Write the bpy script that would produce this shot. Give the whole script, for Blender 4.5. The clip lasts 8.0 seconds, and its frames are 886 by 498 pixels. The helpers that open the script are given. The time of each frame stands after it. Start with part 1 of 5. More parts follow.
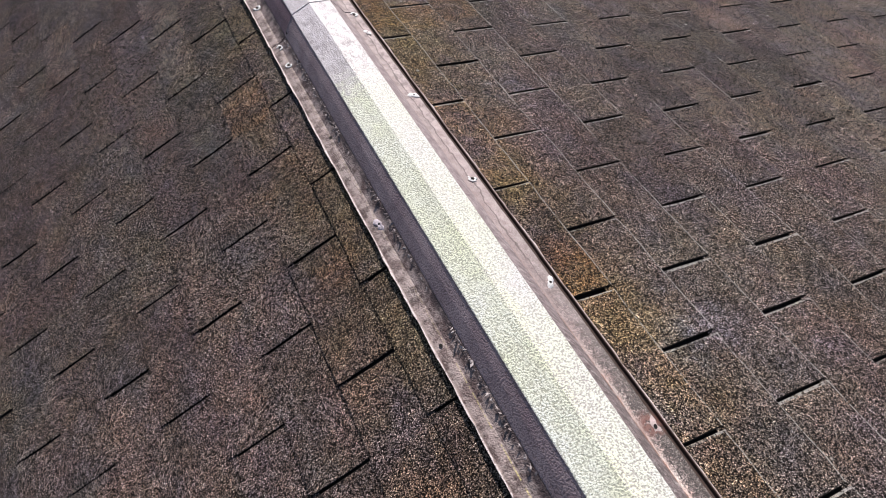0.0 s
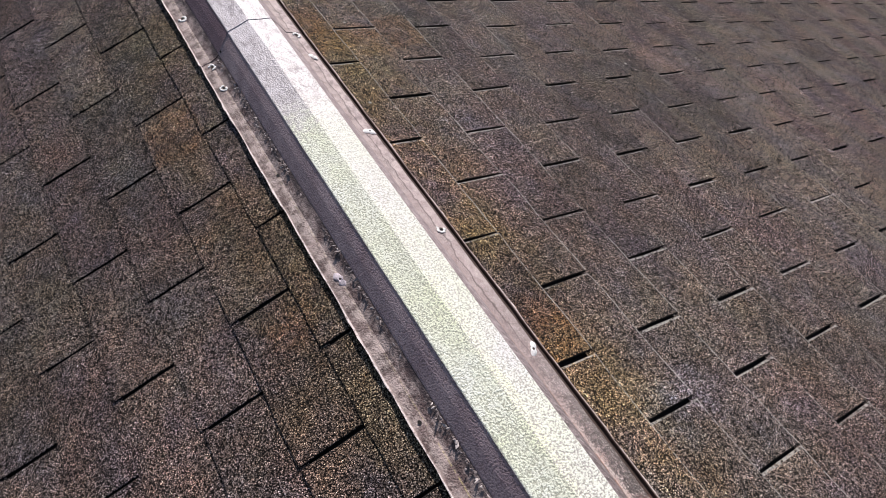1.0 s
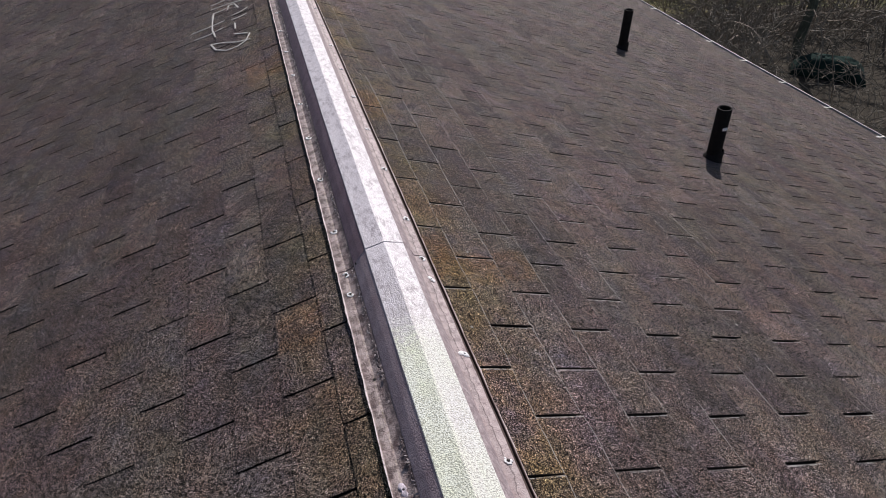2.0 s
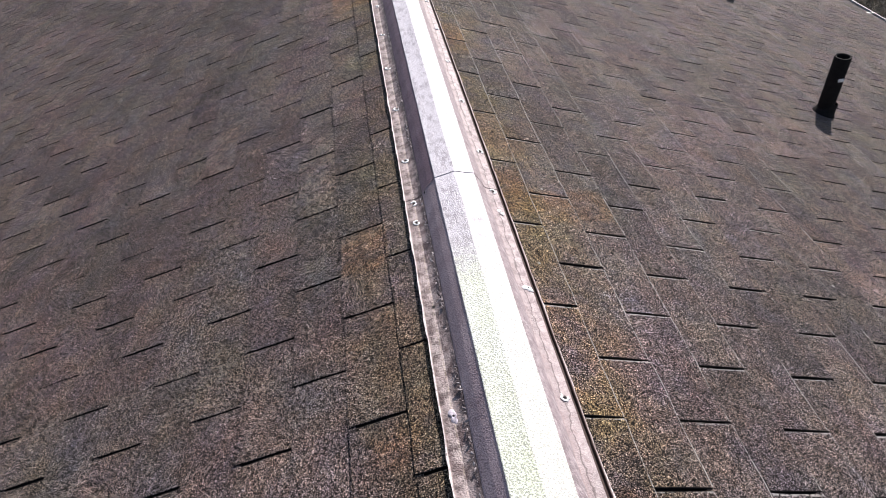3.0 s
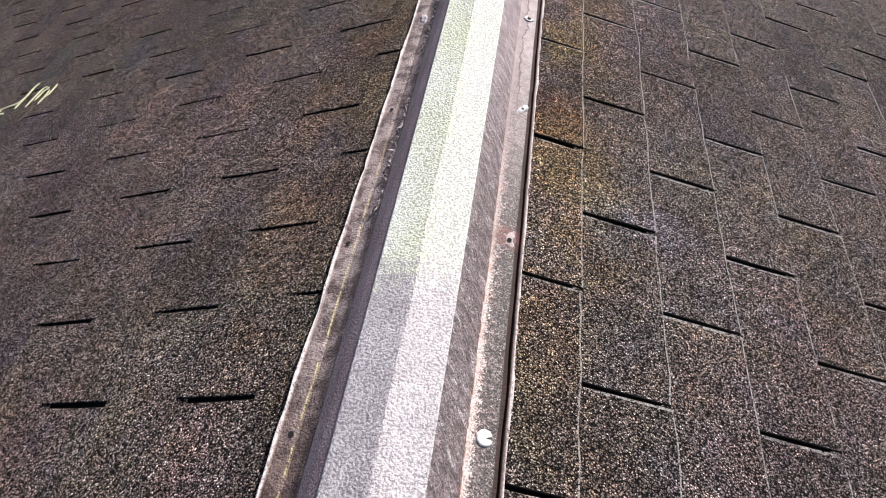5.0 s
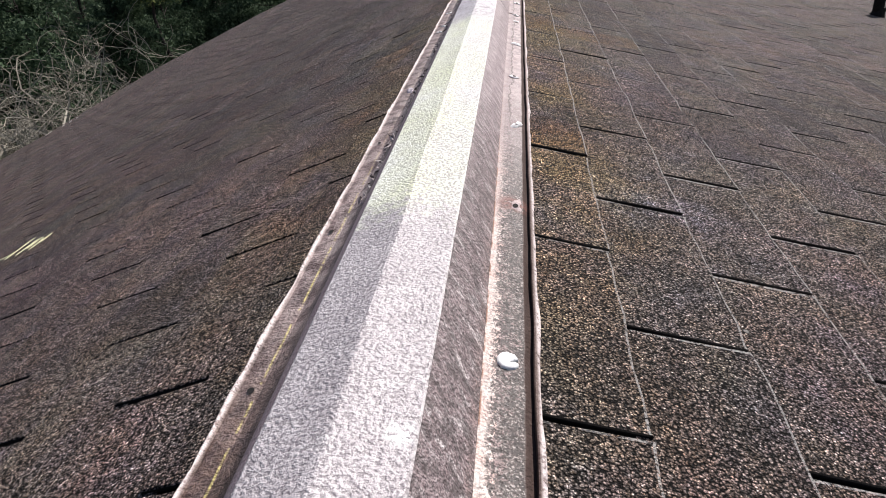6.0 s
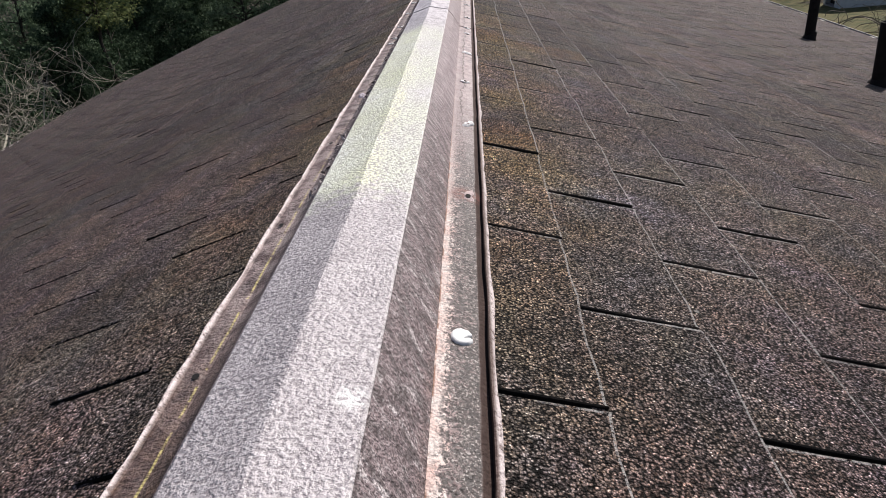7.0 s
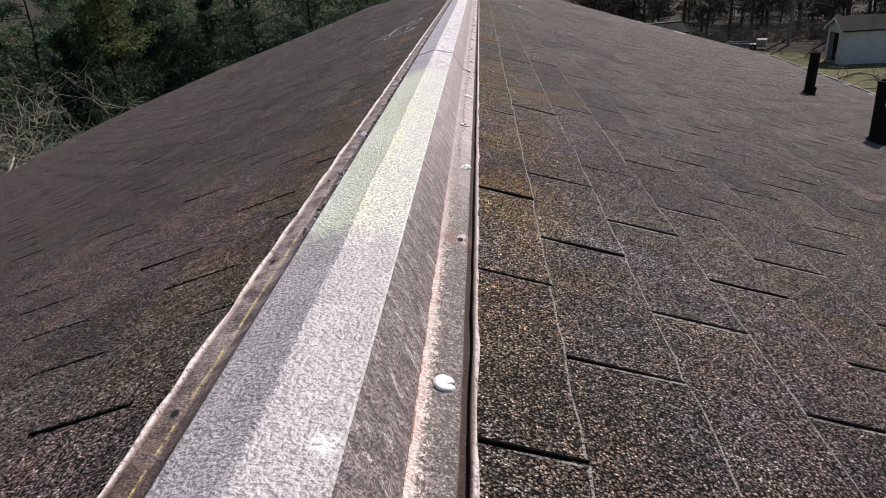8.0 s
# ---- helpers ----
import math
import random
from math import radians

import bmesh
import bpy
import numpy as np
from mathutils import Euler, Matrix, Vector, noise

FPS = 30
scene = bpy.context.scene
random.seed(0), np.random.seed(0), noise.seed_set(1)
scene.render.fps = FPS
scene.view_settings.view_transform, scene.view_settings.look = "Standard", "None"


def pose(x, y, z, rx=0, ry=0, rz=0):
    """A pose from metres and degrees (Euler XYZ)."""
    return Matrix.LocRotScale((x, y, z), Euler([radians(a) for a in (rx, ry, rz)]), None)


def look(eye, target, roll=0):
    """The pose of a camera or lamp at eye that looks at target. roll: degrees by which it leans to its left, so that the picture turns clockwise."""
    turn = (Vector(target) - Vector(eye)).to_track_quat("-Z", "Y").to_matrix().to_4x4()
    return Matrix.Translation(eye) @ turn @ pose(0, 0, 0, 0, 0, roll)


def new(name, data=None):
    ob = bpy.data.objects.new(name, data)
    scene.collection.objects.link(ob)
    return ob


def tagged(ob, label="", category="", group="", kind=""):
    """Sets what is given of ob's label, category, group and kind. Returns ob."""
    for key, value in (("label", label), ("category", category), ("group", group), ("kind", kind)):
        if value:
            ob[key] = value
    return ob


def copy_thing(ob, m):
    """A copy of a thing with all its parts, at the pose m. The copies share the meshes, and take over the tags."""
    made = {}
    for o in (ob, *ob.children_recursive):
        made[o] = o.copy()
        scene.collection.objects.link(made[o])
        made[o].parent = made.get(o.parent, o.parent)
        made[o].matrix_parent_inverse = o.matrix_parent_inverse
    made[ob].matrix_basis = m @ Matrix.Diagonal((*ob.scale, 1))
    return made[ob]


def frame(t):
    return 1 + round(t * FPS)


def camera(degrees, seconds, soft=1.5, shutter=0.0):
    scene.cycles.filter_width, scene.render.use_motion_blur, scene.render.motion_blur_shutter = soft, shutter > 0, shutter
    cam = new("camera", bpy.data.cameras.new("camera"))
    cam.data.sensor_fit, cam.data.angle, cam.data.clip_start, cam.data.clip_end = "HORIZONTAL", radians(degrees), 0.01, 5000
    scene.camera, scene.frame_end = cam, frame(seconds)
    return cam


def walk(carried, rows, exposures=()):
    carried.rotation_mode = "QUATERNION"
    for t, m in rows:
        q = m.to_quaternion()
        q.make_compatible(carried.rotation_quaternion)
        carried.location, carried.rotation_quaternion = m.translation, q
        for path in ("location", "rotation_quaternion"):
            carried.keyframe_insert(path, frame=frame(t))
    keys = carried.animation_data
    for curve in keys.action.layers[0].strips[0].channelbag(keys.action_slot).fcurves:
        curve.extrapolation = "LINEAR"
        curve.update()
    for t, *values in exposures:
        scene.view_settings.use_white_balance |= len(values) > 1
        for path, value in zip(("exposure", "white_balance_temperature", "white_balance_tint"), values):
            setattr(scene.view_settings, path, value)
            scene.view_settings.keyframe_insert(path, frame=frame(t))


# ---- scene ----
cam = camera(67.75, 8.0, soft=0.5)
ROWS = [
    (0.0, -0.2246, -0.5199, 0.9838, 36.02, 7.58, -25.81),
    (0.5, -0.2401, -0.3962, 0.9683, 35.78, 3.49, -27.95),
    (1.0, -0.2930, -0.3214, 0.9695, 35.94, -0.69, -30.78),
    (1.5, -0.2661, -0.3151, 0.9862, 37.65, -1.04, -27.37),
    (1.7, -0.2518, -0.3357, 1.0272, 42.30, -1.25, -23.73),
    (2.0, -0.2256, -0.4040, 1.0890, 53.49, 0.56, -15.85),
    (2.2, -0.2381, -0.4137, 1.1288, 57.53, 1.03, -11.41),
    (3.3, -0.1198, -0.4042, 0.9507, 48.26, 2.75, -5.81),
    (3.4, -0.0812, -0.4284, 0.9348, 50.38, 1.91, -1.94),
    (3.5, -0.0203, -0.4814, 0.8991, 50.34, 1.69, 1.62),
    (3.6, 0.0442, -0.5030, 0.8774, 47.69, 3.94, 3.35),
    (4.0, 0.1627, -0.5789, 0.8691, 47.72, 5.78, 3.71),
    (4.5, 0.1372, -0.7875, 0.7953, 41.79, 2.95, 6.30),
    (4.7, 0.1339, -0.8347, 0.7554, 40.64, 1.06, 7.93),
    (5.8, 0.1436, -1.0046, 0.3804, 56.59, 8.35, 7.60),
    (6.0, 0.1405, -1.0041, 0.3233, 61.38, 7.12, 5.78),
    (6.2, 0.1408, -1.0213, 0.2823, 60.95, 6.71, 4.61),
    (6.5, 0.1376, -1.0180, 0.2830, 64.73, 7.26, 2.68),
    (7.0, 0.1407, -1.0163, 0.2840, 63.03, 6.23, 1.96),
    (7.5, 0.1502, -1.0172, 0.2847, 64.63, 5.58, 2.49),
    (8.0, 0.1520, -1.0156, 0.2907, 66.32, 4.24, 2.89),
]
EXPOSURES = [(0.0, 0.05, 6720, 14), (1.0, 0.02, 6720, 14), (1.5, 0.0, 6700, 14), (2.0, -0.16, 6540, 15), (2.2, 0.20, 6540, 15), (3.5, 0.53, 6540, 13),
             (4.0, 0.32, 6560, 13), (4.5, 0.22, 6560, 12.5), (6.0, 0.16, 6700, 14), (6.5, 0.0, 6720, 14), (8.0, -0.14, 6740, 14)]
walk(cam, [(t, pose(*p)) for t, *p in ROWS], EXPOSURES)

# ---- light: clear day, sun ahead and to the right of the ridge ----
SUN_AZ, SUN_EL = 34.0, 40.5
world = bpy.data.worlds.new("world")
scene.world = world
world.use_nodes = True
sky = world.node_tree.nodes.new("ShaderNodeTexSky")
sky.sky_type, sky.sun_disc = "NISHITA", False
sky.sun_elevation, sky.sun_rotation = radians(SUN_EL), radians(SUN_AZ)
world.node_tree.nodes["Background"].inputs["Strength"].default_value = 0.072
world.node_tree.links.new(sky.outputs[0], world.node_tree.nodes["Background"].inputs["Color"])
sun_data = bpy.data.lights.new("sun", "SUN")
sun_data.energy, sun_data.angle, sun_data.color = 5.0, radians(0.5), (1.0, 0.965, 0.93)
sun = new("sun", sun_data)
az, el = radians(SUN_AZ), radians(SUN_EL)
sun.matrix_world = look((math.sin(az) * math.cos(el) * 50, math.cos(az) * math.cos(el) * 50, math.sin(el) * 50), (0, 0, 0))


# ---- materials ----
class Nodes:
    """A small wrapper to write node trees in one line each."""

    def __init__(self, name, rough=0.8, metal=0.0, spec=0.5):
        self.m = bpy.data.materials.new(name)
        self.m.use_nodes = True
        self.t = self.m.node_tree
        self.b = self.t.nodes["Principled BSDF"]
        self.b.inputs["Roughness"].default_value = rough
        self.b.inputs["Metallic"].default_value = metal
        self.b.inputs["Specular IOR Level"].default_value = spec
        self.pos = self.t.nodes.new("ShaderNodeNewGeometry").outputs["Position"]

    def put(self, socket, value):
        if isinstance(value, bpy.types.NodeSocket):
            self.t.links.new(value, socket)
        else:
            if isinstance(value, tuple) and len(value) == 3 and socket.type == "RGBA":
                value = (*value, 1)
            socket.default_value = value

    def noise(self, scale, detail=4.0, rough=0.6, vec=None, out="Fac"):
        n = self.t.nodes.new("ShaderNodeTexNoise")
        n.inputs["Scale"].default_value, n.inputs["Detail"].default_value, n.inputs["Roughness"].default_value = scale, detail, rough
        self.put(n.inputs["Vector"], vec or self.pos)
        return n.outputs[out]

    def cells(self, scale, vec=None, out="Color"):
        n = self.t.nodes.new("ShaderNodeTexVoronoi")
        n.inputs["Scale"].default_value = scale
        self.put(n.inputs["Vector"], vec or self.pos)
        return n.outputs[out]

    def sep(self, vec):
        n = self.t.nodes.new("ShaderNodeSeparateXYZ")
        self.put(n.inputs[0], vec)
        return n.outputs

    def join(self, x, y, z=0.0):
        n = self.t.nodes.new("ShaderNodeCombineXYZ")
        for i, v in enumerate((x, y, z)):
            self.put(n.inputs[i], v)
        return n.outputs[0]

    def math(self, op, a, b=0.0, clamp=False):
        n = self.t.nodes.new("ShaderNodeMath")
        n.operation, n.use_clamp = op, clamp
        self.put(n.inputs[0], a)
        self.put(n.inputs[1], b)
        return n.outputs[0]

    def span(self, v, a, b, lo=0.0, hi=1.0):
        n = self.t.nodes.new("ShaderNodeMapRange")
        n.interpolation_type = "SMOOTHSTEP"
        for i, x in enumerate((v, a, b, lo, hi)):
            self.put(n.inputs[i], x)
        return n.outputs[0]

    def ramp(self, v, stops, constant=False):
        n = self.t.nodes.new("ShaderNodeValToRGB")
        r = n.color_ramp
        r.interpolation = "CONSTANT" if constant else "LINEAR"
        while len(r.elements) < len(stops):
            r.elements.new(0.5)
        for e, (p, c) in zip(r.elements, stops):
            e.position, e.color = p, (*c, 1)
        self.put(n.inputs[0], v)
        return n.outputs[0]

    def mix(self, f, a, b, blend="MIX"):
        n = self.t.nodes.new("ShaderNodeMix")
        n.data_type, n.blend_type = "RGBA", blend
        self.put(n.inputs[0], f)
        self.put(n.inputs[6], a)
        self.put(n.inputs[7], b)
        return n.outputs[2]

    def shift(self, scale=(1, 1, 1), move=(0, 0, 0)):
        n = self.t.nodes.new("ShaderNodeMapping")
        n.inputs["Scale"].default_value, n.inputs["Location"].default_value = scale, move
        self.put(n.inputs["Vector"], self.pos)
        return n.outputs[0]

    def near(self, p, r):
        """1 at p, falling to 0 at r metres from it."""
        n = self.t.nodes.new("ShaderNodeVectorMath")
        n.operation = "DISTANCE"
        self.put(n.inputs[0], self.pos)
        n.inputs[1].default_value = p
        return self.span(n.outputs["Value"], r * 0.35, r, 1.0, 0.0)

    def patch(self, side, d0, d1, y0, y1, soft=0.03):
        """1 on a stretch of a slope from d0 to d1 metres down it and from y0 to y1 along it; ragged along y."""
        a = math.cos(PITCH_R if side > 0 else PITCH_L)
        x, y, z = self.sep(self.pos)
        x = self.math("MULTIPLY", x, side / a)
        y = self.math("ADD", y, self.math("MULTIPLY", self.math("SUBTRACT", self.noise(22, 3), 0.5), 0.10))
        f = self.math("MULTIPLY", self.span(x, d0 - 0.006, d0 + 0.004), self.span(x, d1 - 0.004, d1 + 0.006, 1.0, 0.0))
        return self.math("MULTIPLY", f, self.math("MULTIPLY", self.span(y, y0 - soft, y0 + soft), self.span(y, y1 - soft, y1 + soft, 1.0, 0.0)))

    def bump(self, height, strength=0.5, dist=0.001, after=None):
        n = self.t.nodes.new("ShaderNodeBump")
        n.inputs["Strength"].default_value, n.inputs["Distance"].default_value = strength, dist
        self.put(n.inputs["Height"], height)
        if after:
            self.put(n.inputs["Normal"], after)
        return n.outputs[0]

    def done(self, color, normal=None, rough=None):
        self.put(self.b.inputs["Base Color"], color)
        if normal:
            self.put(self.b.inputs["Normal"], normal)
        if rough:
            self.put(self.b.inputs["Roughness"], rough)
        return self.m


TAB, TH = 0.3048, 0.0035
PITCH_R, PITCH_L = radians(18.60), radians(17.8)
EXPO, D_R, D_L, Y_L = 0.1253, 0.2308, 0.2004, 3.270 * TAB


def on_slope(side, d, y, h=0.0):
    """A point d metres down a slope from the ridge line, h metres off it."""
    a = PITCH_R if side > 0 else PITCH_L
    return Vector((side * (d * math.cos(a) + h * math.sin(a)), y, -d * math.sin(a) + h * math.cos(a) + sag(side, d, y)))


def sag(side, d, y):
    """The west slope eases a little towards its eave; both slopes lift towards their far end, the west one more."""
    if side > 0:
        return 0.0036 * min(1.0, max(0.0, (y - 6.0) / 5.0)) * max(0.0, d - 1.2) ** 2
    t = min(1.0, max(0.0, (y - 6.5) / 5.1))
    far = 0.20 * t * t * (3 - 2 * t) * min(1.0, max(0.0, d - 0.4) / 1.5) * (1 - 0.22 * max(0.0, d - 5.0))
    return 0.0038 * max(0.0, d - 1.2) ** 2 + far


def shingle_material(name, island, edge_tone=0):
    n = Nodes(name, rough=0.85, spec=0.16)
    n.b.inputs["Diffuse Roughness"].default_value = 0.5
    pick = n.t.nodes.new("ShaderNodeNewGeometry").outputs["Random Per Island"] if island else n.t.nodes.new("ShaderNodeObjectInfo").outputs["Random"]
    grain = n.sep(n.cells(640))
    gap = n.cells(640, out="Distance")
    col = n.ramp(grain[0], [(0.0, (0.030, 0.026, 0.025)), (0.12, (0.078, 0.066, 0.062)), (0.32, (0.138, 0.116, 0.109)),
                            (0.62, (0.205, 0.174, 0.163)), (0.85, (0.31, 0.267, 0.25)), (0.95, (0.46, 0.42, 0.405))], constant=True)
    col = n.mix(n.math("MULTIPLY", n.span(grain[1], 0.84, 0.88), 0.5), col, (0.21, 0.155, 0.115))
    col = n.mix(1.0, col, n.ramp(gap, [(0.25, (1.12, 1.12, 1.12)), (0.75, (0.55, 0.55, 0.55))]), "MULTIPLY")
    clump = n.sep(n.cells(370))
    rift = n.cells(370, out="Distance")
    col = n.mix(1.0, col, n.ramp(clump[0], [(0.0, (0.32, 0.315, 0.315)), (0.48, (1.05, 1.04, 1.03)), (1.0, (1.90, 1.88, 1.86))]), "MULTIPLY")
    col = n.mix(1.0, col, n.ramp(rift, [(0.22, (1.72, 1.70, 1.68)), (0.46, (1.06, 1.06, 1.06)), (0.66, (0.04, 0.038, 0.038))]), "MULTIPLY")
    lump = n.noise(110, 2, 0.6)
    col = n.mix(1.0, col, n.ramp(lump, [(0.30, (0.60, 0.60, 0.60)), (0.70, (1.52, 1.52, 1.52))]), "MULTIPLY")
    col = n.mix(1.0, col, n.ramp(n.noise(46, 3, 0.7), [(0.30, (0.74, 0.74, 0.74)), (0.70, (1.30, 1.30, 1.30))]), "MULTIPLY")
    tone = n.ramp(pick, [(0.0, (0.80, 0.77, 0.81)), (0.3, (0.97, 0.92, 0.90)), (0.55, (1.09, 1.03, 0.99)), (0.8, (1.00, 0.98, 1.03)), (1.0, (1.24, 1.16, 1.11))])
    col = n.mix(1.0, col, tone, "MULTIPLY")
    x, y, z = n.sep(n.pos)
    broad = n.noise(1.3, 5, 0.65)
    col = n.mix(1.0, col, n.ramp(broad, [(0.3, (1.04, 1.045, 1.055)), (0.7, (1.47, 1.48, 1.485))]), "MULTIPLY")
    blot = n.noise(9.0, 6, 0.75)
    col = n.mix(1.0, col, n.ramp(blot, [(0.32, (0.70, 0.69, 0.72)), (0.68, (1.24, 1.23, 1.20))]), "MULTIPLY")
    # uneven fading: bluish, violet, olive and brown granules in drifts
    col = n.mix(1.0, col, n.ramp(n.noise(11, 5, 0.7, n.shift((1, 0.8, 1), (1, 8, 3))), [(0.34, (0.87, 0.92, 1.07)), (0.5, (1.0, 1.0, 1.0)), (0.66, (1.08, 1.01, 0.90))]), "MULTIPLY")
    col = n.mix(1.0, col, n.ramp(n.noise(3.6, 5, 0.7, n.shift((1, 0.6, 1), (6, 2, 5))), [(0.35, (1.05, 0.95, 1.03)), (0.5, (1.0, 1.0, 1.0)), (0.65, (0.93, 1.02, 0.96))]), "MULTIPLY")
    # ochre growth on the first courses, stronger on the sunny slope
    ax = n.math("ABSOLUTE", x)
    ragged = n.math("ADD", ax, n.math("MULTIPLY", n.math("SUBTRACT", n.noise(12, 4), 0.5), 0.16))
    growth = n.math("MULTIPLY", n.span(ragged, 0.20, 0.38, 1.0, 0.0), n.span(n.noise(5.0, 6, 0.7, n.shift((1, 0.8, 1), (4, 2, 1))), 0.36, 0.60))
    growth = n.math("MULTIPLY", growth, n.math("MULTIPLY", n.span(x, -0.1, 0.1, 0.7, 1.0), n.span(y, -0.6, -0.1, 0.4, 1.0)))
    col = n.mix(growth, col, n.mix(1.0, col, (1.17, 1.12, 0.73), "MULTIPLY"))
    # west slope toned down in noisy patches: its weaker light put into the colour
    west_shade = n.math("MULTIPLY", n.span(x, -0.9, -0.3, 1.0, 0.0), n.span(n.noise(0.9, 6, 0.7, n.shift((1.0, 0.55, 1.0), (7, 3, 0))), 0.28, 0.52))
    col = n.mix(n.math("MULTIPLY", west_shade, 0.55), col, n.mix(1.0, col, (0.66, 0.645, 0.65), "MULTIPLY"))
    # rusty tabs below the fixings
    rust = 0.0
    for p in ((1, 0.13, D_R, 0.01, 0.13), (1, 0.13, D_R, 0.95, 1.17), (1, D_R, D_R + EXPO, 0.94, 1.08), (1, D_R + EXPO, D_R + 2 * EXPO, 0.98, 1.12),
              (-1, D_L, D_L + EXPO, Y_L - 0.17, Y_L - 0.01), (1, 0.13, D_R, 2.0, 2.3), (-1, 0.13, D_L + EXPO, 2.6, 2.85)):
        rust = n.math("MAXIMUM", rust, n.patch(*p))
    rust = n.math("MAXIMUM", rust, n.near(on_slope(-1, D_L + 0.03, Y_L - 2.25 * TAB), 0.075))
    rust = n.math("MULTIPLY", rust, n.span(n.noise(30, 5, 0.75), 0.28, 0.62, 0.15, 1.0))
    col = n.mix(rust, col, n.mix(1.0, col, (1.26, 1.02, 0.76), "MULTIPLY"))
    # bluish granules laid bare
    blue = n.math("MAXIMUM", n.near(on_slope(1, 0.31, -0.13), 0.13), n.near(on_slope(1, 0.36, 0.62), 0.10))
    blue = n.math("MULTIPLY", blue, n.span(n.noise(14, 5, 0.75), 0.40, 0.65))
    col = n.mix(blue, col, n.mix(1.0, col, (1.15, 1.28, 1.55), "MULTIPLY"))
    # pale dots for the glints off butt corners, put into the colour
    glint_cells = n.t.nodes.new("ShaderNodeTexVoronoi")
    glint_cells.inputs["Scale"].default_value = 11.0
    n.put(glint_cells.inputs["Vector"], n.pos)
    dot = n.math("MULTIPLY", n.span(glint_cells.outputs["Distance"], 0.030, 0.060, 1.0, 0.0), n.span(n.sep(glint_cells.outputs["Color"])[0], 0.62, 0.64))
    col = n.mix(n.math("MULTIPLY", dot, n.span(x, -0.2, 0.4, 0.35, 0.8)), col, (0.64, 0.62, 0.58))
    if edge_tone:
        # positive values: pale east rims, wear and sunlit edge painted as one
        near = n.span(x, 0.15, 0.80, 0.15, 0.0) if edge_tone < 2 else 0.07
        bare = n.math("MULTIPLY", n.span(n.noise(240 if edge_tone < 2 else 150, 4, 0.8), *((0.40, 0.50) if edge_tone < 2 else (0.45, 0.51))), n.span(n.math("ADD", n.noise(5.0, 5, 0.75), near), 0.42, 0.60))
        # negative values: dark west rim, the butt line's shade put into the colour
        col = n.mix(n.math("MULTIPLY", bare, 0.68 if edge_tone > 0 else 0.5), col, (0.70, 0.67, 0.64) if edge_tone > 0 else (0.016, 0.014, 0.013))
    nrm = n.bump(gap, 0.8, -0.0018, n.bump(rift, 0.9, -0.0028, n.bump(n.noise(60, 3), 0.35, 0.003)))
    return n.done(col, nrm, n.span(grain[2], 0.80, 0.86, 0.88, 0.42))


def plain(name, col, rough=0.8, metal=0.0, vary=0.2, scale=20.0, bumpy=0.3, dist=0.002, spec=0.5):
    n = Nodes(name, rough, metal, spec)
    c = n.mix(1.0, col, n.ramp(n.noise(scale, 5, 0.65), [(0.25, (1 - vary,) * 3), (0.75, (1 + vary,) * 3)]), "MULTIPLY")
    c = n.mix(1.0, c, n.ramp(n.noise(scale * 11, 3), [(0.25, (1 - vary * 0.6,) * 3), (0.75, (1 + vary * 0.6,) * 3)]), "MULTIPLY")
    return n.done(c, n.bump(n.noise(scale * 7, 3), bumpy, dist))


